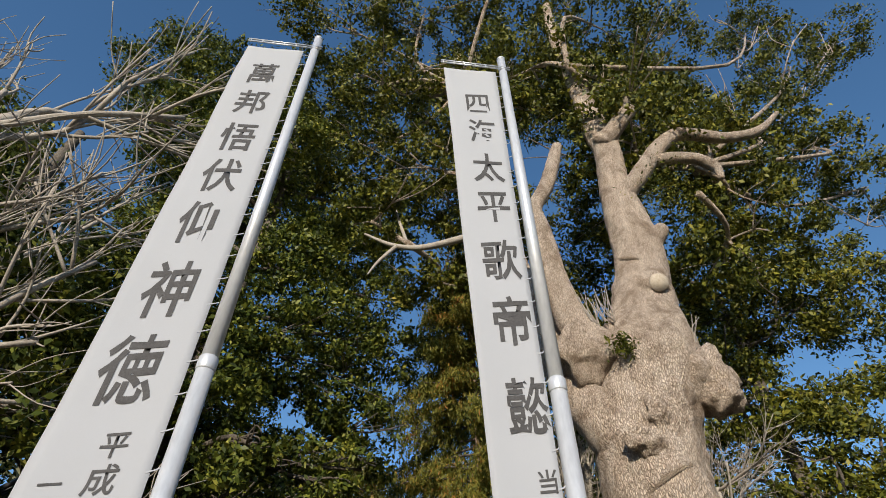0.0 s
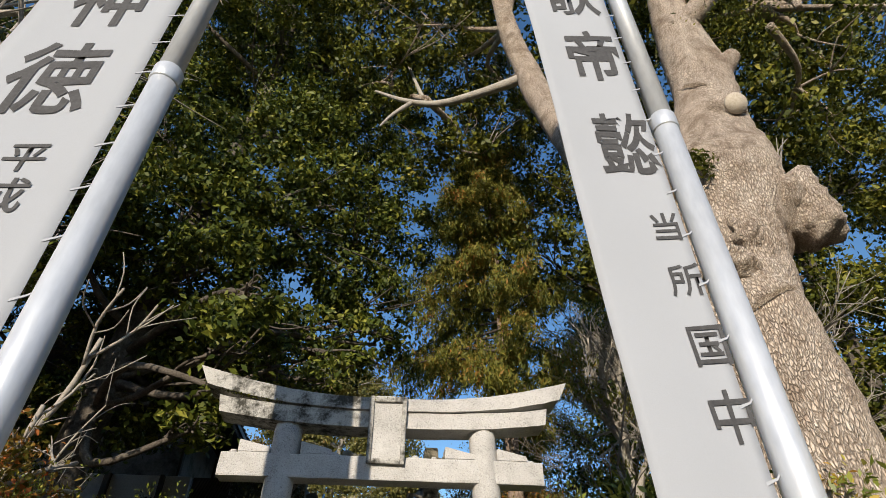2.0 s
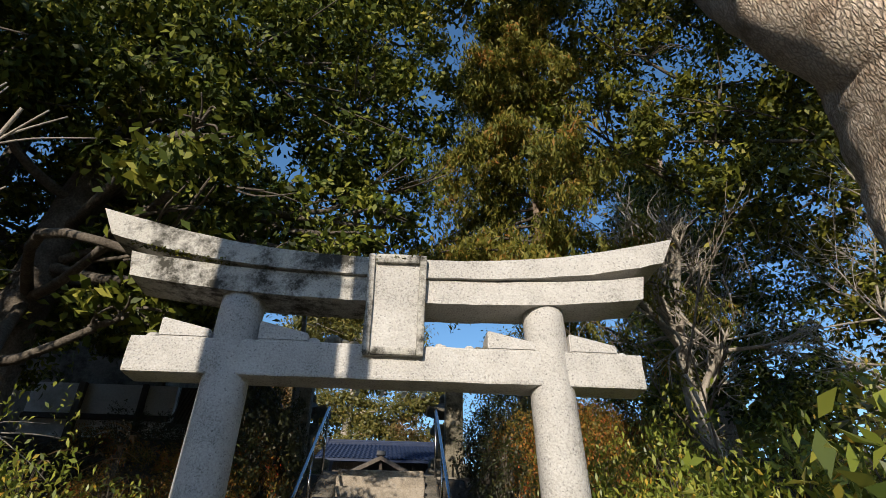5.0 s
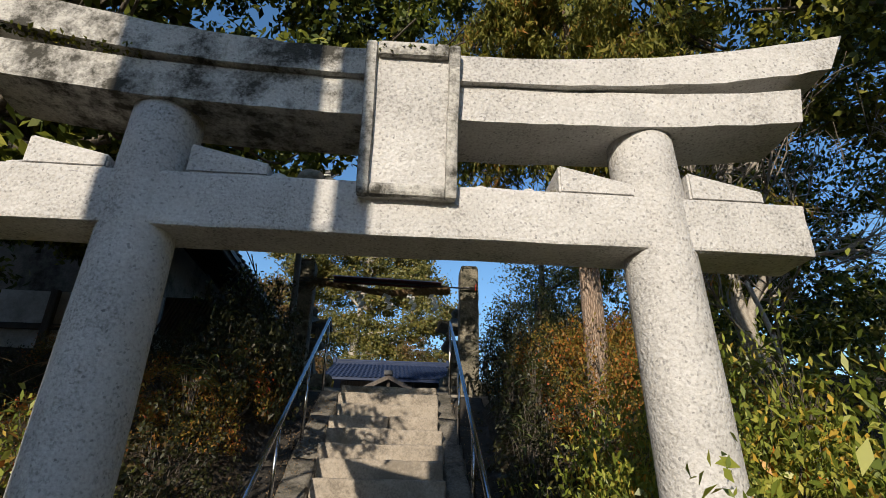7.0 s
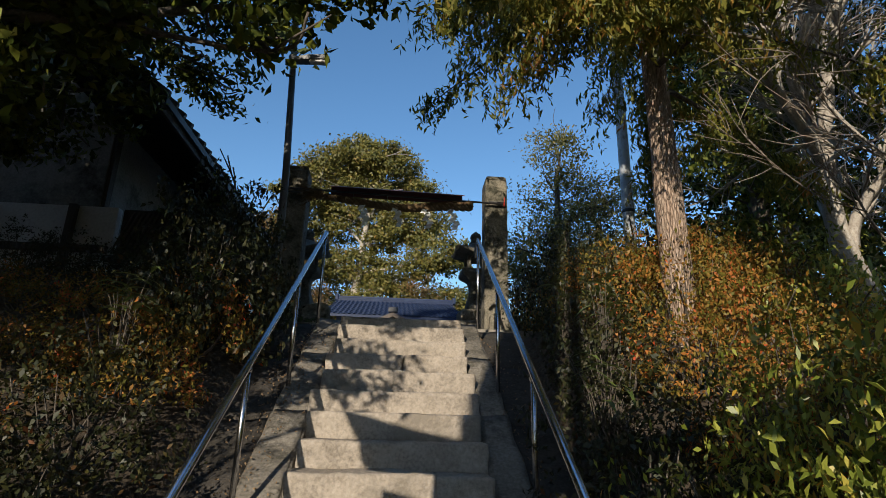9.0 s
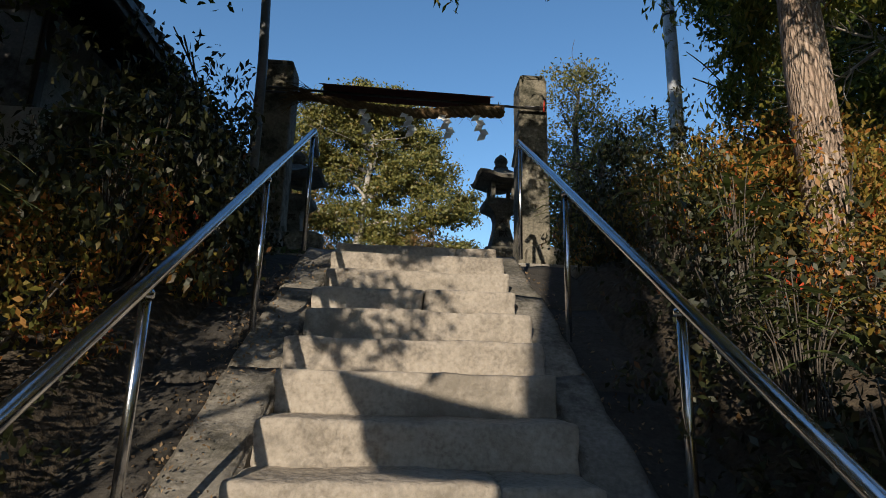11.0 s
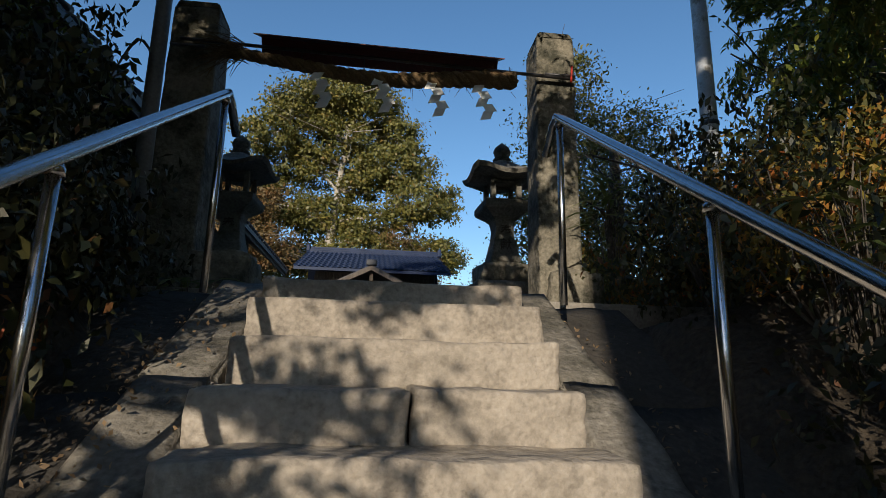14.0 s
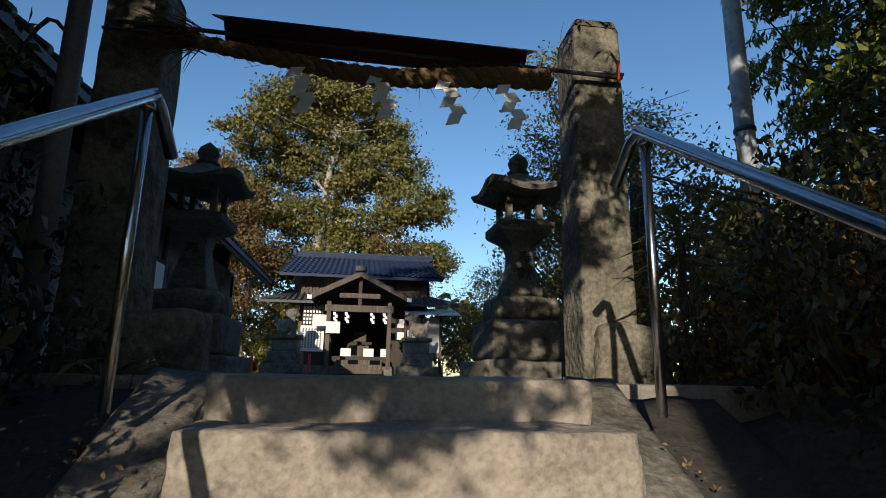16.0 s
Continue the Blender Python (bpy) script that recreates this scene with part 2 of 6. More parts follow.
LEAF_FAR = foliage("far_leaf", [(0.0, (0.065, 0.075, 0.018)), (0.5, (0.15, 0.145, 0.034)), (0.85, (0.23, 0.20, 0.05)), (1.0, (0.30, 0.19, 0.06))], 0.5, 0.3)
LEAF_RUSSET = foliage("russet_leaf", [(0.0, (0.09, 0.07, 0.025)), (0.5, (0.16, 0.105, 0.035)), (1.0, (0.24, 0.12, 0.045))], 0.6)
LEAF_AZALEA = foliage("azalea_leaf", [(0.0, (0.045, 0.050, 0.010)), (0.28, (0.13, 0.12, 0.020)), (0.55, (0.25, 0.17, 0.035)), (0.8, (0.38, 0.16, 0.035)), (1.0, (0.52, 0.08, 0.03))], 0.5, 0.28, 0.3)
LEAF_BRIGHT = foliage("bright_shrub_leaf", [(0.0, (0.06, 0.09, 0.014)), (0.4, (0.22, 0.27, 0.04)), (0.75, (0.42, 0.42, 0.08)), (0.88, (0.62, 0.36, 0.05)), (1.0, (0.66, 0.22, 0.04))], 0.4, 0.35)
# Near-black leaf colours carry the shade that lies on the banks.
LEAF_PAINTED_SHADE = foliage("painted_shade_leaf", [(0.0, (0.014, 0.020, 0.006)), (0.5, (0.030, 0.036, 0.010)), (0.85, (0.06, 0.055, 0.015)), (1.0, (0.13, 0.05, 0.018))], 0.5, 0.2)
LEAF_BAMBOO = foliage("bamboo_leaf", [(0.0, (0.06, 0.10, 0.025)), (0.6, (0.13, 0.17, 0.045)), (1.0, (0.28, 0.27, 0.10))], 0.45)
LEAF_DRY = foliage("dry_leaf", [(0.0, (0.14, 0.09, 0.05)), (1.0, (0.36, 0.25, 0.14))], 0.8)


# ---- mesh helpers ----
def mesh_from(name, verts, faces, material, smooth=False):
    me = bpy.data.meshes.new(name)
    me.from_pydata([tuple(v) for v in verts], [], faces)
    me.materials.append(material)
    if smooth:
        me.polygons.foreach_set("use_smooth", [True] * len(me.polygons))
    me.update()
    return me


def bm_mesh(name, bm, material, smooth=False):
    me = bpy.data.meshes.new(name)
    bmesh.ops.recalc_face_normals(bm, faces=bm.faces)
    bm.to_mesh(me)
    bm.free()
    me.materials.append(material)
    if smooth:
        me.polygons.foreach_set("use_smooth", [True] * len(me.polygons))
    return me


def part(name, data, material=None, parent=None, label=""):
    """Link a bmesh or a mesh as one object under a thing or a part."""
    if isinstance(data, bmesh.types.BMesh):
        data = bm_mesh(name, data, material)
    ob = new(name, data)
    if parent:
        ob.parent = parent
    many = name in ("branchwork", "twigwork", "leaves", "crown", "shoots", "stalks", "blades", "ivy", "frayed_straw")
    return tagged(ob, label=label, kind="stuff" if many else "")


def thing(name, label, category, at=(0, 0, 0), group="", kind=""):
    ob = new(name)
    ob.location = at
    ob.empty_display_size = 0.2
    return tagged(ob, label, category, group, kind)


def box(x0, x1, y0, y1, z0, z1, bevel=0.01, bm=None):
    bm = bm or bmesh.new()
    vs = [bm.verts.new((x, y, z)) for x in (x0, x1) for y in (y0, y1) for z in (z0, z1)]
    fs = [bm.faces.new([vs[i] for i in q]) for q in ((0, 1, 3, 2), (4, 6, 7, 5), (0, 4, 5, 1), (2, 3, 7, 6), (0, 2, 6, 4), (1, 5, 7, 3))]
    if bevel:
        es = list({e for f in fs for e in f.edges})
        bmesh.ops.bevel(bm, geom=es, offset=bevel, segments=2, affect="EDGES", profile=0.6)
    return bm


def rough_box(x0, x1, y0, y1, z0, z1, bevel=0.02, cuts=5, amount=0.012, seed=0):
    """A hewn block: subdivided, rounded and dented."""
    bm = box(x0, x1, y0, y1, z0, z1, bevel)
    long_edges = [e for e in bm.edges if e.calc_length() > 0.12]
    bmesh.ops.subdivide_edges(bm, edges=long_edges, cuts=cuts, use_grid_fill=True)
    for v in bm.verts:
        p = v.co * 5.0 + Vector((seed * 3.1, seed * 1.7, seed))
        v.co += Vector(noise.noise_vector(p)) * amount + Vector(noise.noise_vector(p * 3.3)) * amount * 0.5
    return bm


def prism(outline, depth0, depth1, axis="y", bevel=0.0):
    """An outline in two axes drawn out along the third."""
    bm = bmesh.new()
    def at(u, v, d):
        return {"y": (u, d, v), "x": (d, u, v), "z": (u, v, d)}[axis]
    a = [bm.verts.new(at(u, v, depth0)) for u, v in outline]
    b = [bm.verts.new(at(u, v, depth1)) for u, v in outline]
    n = len(outline)
    bm.faces.new(a)
    bm.faces.new(b[::-1])
    for i in range(n):
        bm.faces.new((a[i], b[i], b[(i + 1) % n], a[(i + 1) % n]))
    if bevel:
        bmesh.ops.bevel(bm, geom=list(bm.edges), offset=bevel, segments=2, affect="EDGES")
    return bm


def lathe(profile, segments=24, centre=(0, 0, 0), square=0.0):
    """A turned body from (radius, height) pairs."""
    bm = bmesh.new()
    rings = []
    for r, z in profile:
        ring = []
        for i in range(segments):
            a = 2 * math.pi * (i + 0.5) / segments
            ring.append(bm.verts.new((centre[0] + r * math.cos(a), centre[1] + r * math.sin(a), centre[2] + z)))
        rings.append(ring)
    for a, b in zip(rings, rings[1:]):
        for i in range(segments):
            bm.faces.new((a[i], a[(i + 1) % segments], b[(i + 1) % segments], b[i]))
    bm.faces.new(rings[0][::-1])
    bm.faces.new(rings[-1])
    return bm


def tube_arrays(points, radii, sides=8, wobble=0.0, seed=0, offset=0):
    """Vertices and faces of a tapering tube along points."""
    pts = [Vector(p) for p in points]
    verts, faces = [], []
    side = None
    for i, p in enumerate(pts):
        d = (pts[min(i + 1, len(pts) - 1)] - pts[max(i - 1, 0)]).normalized()
        if side is None:
            side = d.orthogonal().normalized()
        side = (side - d * side.dot(d)).normalized()
        other = d.cross(side)
        for k in range(sides):
            a = 2 * math.pi * k / sides
            n = side * math.cos(a) + other * math.sin(a)
            r = radii[i]
            if wobble:
                q = p + n * r
                r *= 1 + wobble * noise.noise(Vector((q.x * 2.2 + seed, q.y * 2.2, q.z * 0.9))) + 0.4 * wobble * noise.noise(q * 6)
            verts.append(p + n * r)
    for i in range(len(pts) - 1):
        for k in range(sides):
            a, b = i * sides + k, i * sides + (k + 1) % sides
            faces.append((offset + a, offset + b, offset + b + sides, offset + a + sides))
    faces.append(tuple(offset + k for k in range(sides))[::-1])
    faces.append(tuple(offset + (len(pts) - 1) * sides + k for k in range(sides)))
    return verts, faces


def smooth_path(points, radii, steps=6):
    """Catmull-Rom through points, with the radii in step."""
    P = [Vector(p) for p in points]
    out, rad = [], []
    for i in range(len(P) - 1):
        p0, p1, p2, p3 = P[max(i - 1, 0)], P[i], P[i + 1], P[min(i + 2, len(P) - 1)]
        for k in range(steps):
            u = k / steps
            out.append(0.5 * ((2 * p1) + (p2 - p0) * u + (2 * p0 - 5 * p1 + 4 * p2 - p3) * u * u + (3 * p1 - p0 - 3 * p2 + p3) * u ** 3))
            rad.append(radii[i] * (1 - u) + radii[i + 1] * u)
    return out + [P[-1]], rad + [radii[-1]]


def tubes_mesh(name, runs, material, sides=8, wobble=0.0, steps=5):
    """Several tubes in one mesh."""
    V, F = [], []
    for i, (pts, radii) in enumerate(runs):
        p, r = smooth_path(pts, radii, steps) if len(pts) > 2 else (pts, radii)
        v, f = tube_arrays(p, r, sides, wobble, i * 1.3, len(V))
        V += v
        F += f
    return mesh_from(name, V, F, material, True)


def leaf_mesh(name, centres, size, material, rng, ratio=0.5, droop=0.2, facing=None, fold=0.25, outward=None):
    """Many small folded leaves, one quad each, at the centres."""
    n = len(centres)
    c = np.asarray(centres, dtype=np.float32)
    d = rng.normal(size=(n, 3))
    d[:, 2] -= droop
    if facing is not None:
        d += facing
    d /= np.linalg.norm(d, axis=1, keepdims=True) + 1e-9
    if outward is None:
        up = rng.normal(size=(n, 3)) * 0.75
        up[:, 2] += 0.9
    else:
        up = rng.normal(size=(n, 3)) * 0.5 + outward
        up[:, 2] += 0.35
    w = np.cross(d, up)
    w /= np.linalg.norm(w, axis=1, keepdims=True) + 1e-9
    nrm = np.cross(w, d)
    s = size * rng.uniform(0.6, 1.3, (n, 1))
    verts = np.empty((n, 4, 3), dtype=np.float32)
    verts[:, 0] = c - d * s * 0.5
    verts[:, 1] = c + w * s * ratio * 0.5 + nrm * s * fold * 0.3
    verts[:, 2] = c + d * s * 0.5 - nrm * s * fold * 0.3
    verts[:, 3] = c - w * s * ratio * 0.5 + nrm * s * fold * 0.3
    me = bpy.data.meshes.new(name)
    me.vertices.add(n * 4)
    me.vertices.foreach_set("co", verts.reshape(-1))
    me.loops.add(n * 4)
    me.loops.foreach_set("vertex_index", np.arange(n * 4, dtype=np.int32))
    me.polygons.add(n)
    me.polygons.foreach_set("loop_start", np.arange(n, dtype=np.int32) * 4)
    me.materials.append(material)
    me.update(calc_edges=True)
    return me


def clump_points(blobs, per_clump, clump_size, density, rng, hollow=0.55):
    """Leaf places: clumps scattered towards the skins of the blobs. Blob: (x, y, z, rx, ry, rz). Gives the places and the way each leaf faces."""
    out, ways = [], []
    for bx, by, bz, rx, ry, rz in blobs:
        k = max(3, int(density * (rx * ry + ry * rz + rx * rz) / 3))
        u = rng.normal(size=(k, 3))
        u /= np.linalg.norm(u, axis=1, keepdims=True)
        u *= rng.uniform(hollow, 1.08, (k, 1)) ** 0.8
        centre = np.array((bx, by, bz)) + u * np.array((rx, ry, rz))
        m = rng.normal(size=(k, per_clump, 3)) * np.array((1, 1, 0.55)) * clump_size * rng.uniform(0.6, 1.3, (k, 1, 1))
        out.append((centre[:, None, :] + m).reshape(-1, 3))
        face = m / (np.linalg.norm(m, axis=2, keepdims=True) + 1e-6) * 0.8 + u[:, None, :] * 0.5
        ways.append(face.reshape(-1, 3))
    return np.concatenate(out), np.concatenate(ways)


def branch_runs(root, blobs, rng, radius, thin=0.012, twigs=3):
    """Limbs from points of a trunk to the blobs, with forks inside them."""
    runs = []
    for bx, by, bz, rx, ry, rz in blobs:
        p = Vector(min(root, key=lambda q: (Vector(q) - Vector((bx, by, bz - rz))).length))
        c = Vector((bx, by, bz))
        mid = p.lerp(c, 0.5) + Vector(rng.normal(size=3)) * 0.12 * (c - p).length
        runs.append(([p, mid, c], [radius, radius * 0.7, radius * 0.4]))
        for _ in range(twigs):
            e = c + Vector(rng.normal(size=3) * np.array((rx, ry, rz)) * 0.6)
            s = mid.lerp(c, rng.uniform(0.2, 1.0))
            m2 = s.lerp(e, 0.5) + Vector(rng.normal(size=3)) * 0.1 * (e - s).length
            runs.append(([s, m2, e], [radius * 0.4, radius * 0.25, thin]))
            for _ in range(2):
                e2 = e + Vector(rng.normal(size=3) * np.array((rx, ry, rz)) * 0.35)
                runs.append(([m2, m2.lerp(e2, 0.55) + Vector(rng.normal(size=3)) * 0.08, e2], [radius * 0.2, thin, thin * 0.6]))
    return runs


def tree(name, label, trunk, trunk_radii, blobs, leaf_material, bark, seed, leaf=0.09, per=45, clump=0.22, density=9, limb=0.08,
         wobble=0.12, sides=10, extra=(), ratio=0.5, category="tree", droop=0.2, hollow=0.55, twigs=3, group=""):
    rng = np.random.default_rng(seed)
    base = Vector(trunk[0])
    t = thing(name, label, category, base, group)
    shift = lambda p: Vector(p) - base
    pts, rad = smooth_path(trunk, trunk_radii, 8)
    V, F = tube_arrays([shift(p) for p in pts], rad, sides + 6, wobble, seed)
    part("trunk", mesh_from("trunk", V, F, bark, True), parent=t)
    roots = [tuple(p) for p in pts[len(pts) // 4:]]
    runs = branch_runs(roots, blobs, rng, limb, twigs=twigs) + list(extra)
    runs = [([shift(p) for p in ps], rs) for ps, rs in runs]
    part("branchwork", tubes_mesh("branchwork", runs, bark, 6, 0.06, 4), parent=t)
    if leaf_material:
        pts, ways = clump_points(blobs, per, clump, density, rng, hollow)
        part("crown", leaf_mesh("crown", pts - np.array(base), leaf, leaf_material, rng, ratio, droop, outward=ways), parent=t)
    return t


# ---- ground ----
AXIS = -0.21
STAIR_FOOT, STAIR_TOP, RISE, RUN = 6.85, 11.45, 0.19, 0.33


def path_height(y):
    if y < 0.6:
        return 0.35
    if y < 2.0:
        return 0.35 + (y - 0.6) / 1.4 * 0.7
    if y < STAIR_FOOT:
        return 1.05 + (y - 2.0) / (STAIR_FOOT - 2.0) * 0.25
    return min(3.72, 1.2 + (y - STAIR_FOOT) / RUN * RISE)


def smooth_step(a, b, v):
    u = min(1.0, max(0.0, (v - a) / (b - a)))
    return u * u * (3 - 2 * u)


def ground_height(x, y):
    z = path_height(y)
    d = abs(x - AXIS)
    bank = smooth_step(1.1, 2.9, d) * 0.6 * smooth_step(0.5, 4.0, y) * (1 - smooth_step(11.0, 13.0, y))
    drop = 0.45 if 6.5 < y < 12.0 and 1.05 <= d < 1.4 else 0.20 if 6.5 < y < 12.0 and d >= 1.4 else 0.0
    if 6.5 < y < 12.2 and d < 1.05:
        z -= 0.5
    z += bank - drop
    z += 0.05 * noise.noise(Vector((x * 0.9, y * 0.9, 0))) * smooth_step(1.2, 2.0, d)
    return z


def build_ground():
    xs = [-900, -300, -120, -60, -35, -22] + [-15 + 0.25 * i for i in range(121)] + [22, 35, 60, 120, 300, 900]
    ys = [-900, -300, -120, -60, -35, -20, -12] + [-8 + 0.35 * i for i in range(66)] + [16, 18, 20, 24, 30, 40, 60, 120, 300, 900]
    V = [(x, y, ground_height(x, y) if abs(x) < 200 and abs(y) < 200 else (3.72 if y > 0 else 0.3)) for y in ys for x in xs]
    n = len(xs)
    F = [(j * n + i, j * n + i + 1, j * n + n + i + 1, j * n + n + i) for j in range(len(ys) - 1) for i in range(n - 1)]
    g = new("ground", mesh_from("ground", V, F, EARTH, True))
    tagged(g, "dark bare earth with leaf litter rising up a bank", "ground", kind="structure")
    yard = new("pavement", bm_mesh("pavement", rough_box(-6, 6, 11.9, 60, 3.5, 3.745, 0.02, 10, 0.008), GRAVEL))
    tagged(yard, "pale gravel shrine yard on the plateau", "yard", kind="structure")
    low = new("path", bm_mesh("path", rough_box(-1.1, 0.75, 2.2, 6.9, 0.85, 1.36, 0.02, 6, 0.01), CONCRETE))
    tagged(low, "worn concrete approach path below the stone steps", "path", kind="structure")


build_ground()


# ---- stairs ----
def build_stairs():
    st = thing("stairs", "worn tan stone steps climbing between metal handrails", "stairs", (AXIS, STAIR_FOOT, 1.2), kind="structure")
    rng = random.Random(5)
    o = Vector((AXIS, STAIR_FOOT, 1.2))
    count = 14
    for i in range(count):
        z1 = 3.80 - RISE * i - (0.045 if i == 0 else 0)
        y0 = STAIR_TOP - RUN * i
        left, right = -0.90, 0.46
        cuts = [left + rng.uniform(-0.03, 0.03), right + rng.uniform(-0.02, 0.04)]
        if i % 5 == 3:
            cuts.insert(1, rng.uniform(left + 0.4, right - 0.35))
        for k in range(len(cuts) - 1):
            dy, dz = rng.uniform(-0.015, 0.015), rng.uniform(-0.008, 0.004)
            bm = rough_box(cuts[k] + 0.001 - o.x, cuts[k + 1] - 0.001 - o.x, y0 + dy - o.y, y0 + 0.46 - o.y, z1 - RISE - 0.02 + dz - o.z, z1 + dz - o.z, 0.026, 9, 0.015, i * 7 + k)
            part("step_stone", bm_mesh("step_stone", bm, STEP_STONE, True), parent=st)
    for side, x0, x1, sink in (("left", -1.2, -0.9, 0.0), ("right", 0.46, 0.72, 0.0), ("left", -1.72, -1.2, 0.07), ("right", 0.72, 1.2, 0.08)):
        for k in range(5):
            ya, yb = STAIR_TOP + 0.35 - k * 1.0, STAIR_TOP + 0.35 - (k + 1) * 1.0 + 0.008
            slope = RISE / RUN
            za, zb = 3.83 - sink - k * 1.0 * slope, 3.83 - sink - (k + 1) * slope
            if k == 0:
                za = zb + slope * 0.92
            bm = prism([(ya, za), (ya, za - 0.5), (yb, zb - 0.5), (yb, zb)], x0, x1, "x", 0.02)
            long_edges = [e for e in bm.edges if e.calc_length() > 0.15]
            bmesh.ops.subdivide_edges(bm, edges=long_edges, cuts=7, use_grid_fill=True)
            for v in bm.verts:
                v.co += Vector(noise.noise_vector(v.co * 4)) * 0.022 + Vector(noise.noise_vector(v.co * 11)) * 0.008
                v.co -= o
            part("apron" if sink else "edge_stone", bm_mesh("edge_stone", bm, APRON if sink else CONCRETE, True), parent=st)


build_stairs()


# ---- handrails ----
def build_handrail(x, label):
    t = thing("handrail", label, "handrail", (x, 9.0, 2.4), group="handrails along the steps")
    o = Vector((x, 9.0, 2.4))
    line = lambda y: 3.80 + (y - 9.96) * 0.665
    pts = [(x, 6.6, line(6.6)), (x, 9.0, line(9.0)), (x, 11.25, line(11.25)), (x, 11.33, 4.71), (x, 11.40, 4.69), (x, 11.56, 4.57)]
    V, F = tube_arrays([Vector(p) - o for p in pts], [0.024] * len(pts), 14)
    part("top_tube", mesh_from("top_tube", V, F, STEEL, True), parent=t)
    for y in (11.29, 9.96, 8.63, 7.30):
        foot = 3.70 - (11.29 - y) * 0.58
        V, F = tube_arrays([Vector((x, y, foot - 0.06)) - o, Vector((x, y, line(y) - 0.01)) - o], [0.0185, 0.0185], 12)
        part("post", mesh_from("post", V, F, STEEL, True), parent=t)
        part("collar", bm_mesh("collar", lathe([(0.026, -0.05), (0.026, -0.03), (0.021, -0.022)], 12, (0, y - o.y, line(y) - o.z)), STEEL, True), parent=t)


build_handrail(-1.13, "stainless steel tube handrail beside the shaded bank of shrubs")
build_handrail(0.66, "stainless steel tube handrail beside the azalea bank")


# ---- torii gate ----
TORII_Y, TORII_X = 5.1, -0.06


def curve_beam(name, half, z_mid, lift, height0, height1, depth, parent, material, o, flare=0.0, power=2.4, seed=0, x0=0.0, u0=-1.0, u1=1.0):
    """A beam whose ends sweep upwards; its end faces lean outwards by flare."""
    n = 22
    bm = bmesh.new()
    rows = []
    for i in range(n + 1):
        u = u0 + (u1 - u0) * i / n
        rise = lift * abs(u) ** power
        h = height0 + (height1 - height0) * abs(u) ** 2
        row = []
        for top in (0, 1):
            for k in range(5):
                v = -0.5 + k / 4
                x = x0 + half * u + flare * top * u * abs(u) ** 6
                z = z_mid + rise + top * h
                row.append(bm.verts.new((x - o.x, TORII_Y + depth * v - o.y, z - o.z)))
        rows.append(row)
    for a, b in zip(rows, rows[1:]):
        for k in range(4):
            bm.faces.new((a[k], a[k + 1], b[k + 1], b[k]))
            bm.faces.new((a[5 + k], b[5 + k], b[6 + k], a[6 + k]))
        bm.faces.new((a[0], b[0], b[5], a[5]))
        bm.faces.new((a[4], a[9], b[9], b[4]))
    for r in (rows[0], rows[-1]):
        bm.faces.new((r[0], r[1], r[2], r[3], r[4], r[9], r[8], r[7], r[6], r[5]))
    sharp = [e for e in bm.edges if len(e.link_faces) == 2 and e.calc_face_angle(0) > 0.8]
    bmesh.ops.bevel(bm, geom=sharp, offset=0.012, segments=2, affect="EDGES")
    for v in bm.verts:
        v.co += Vector(noise.noise_vector(v.co * 9 + Vector((seed, 0, 0)))) * 0.006
    return part(name, bm_mesh(name, bm, material), parent=parent)


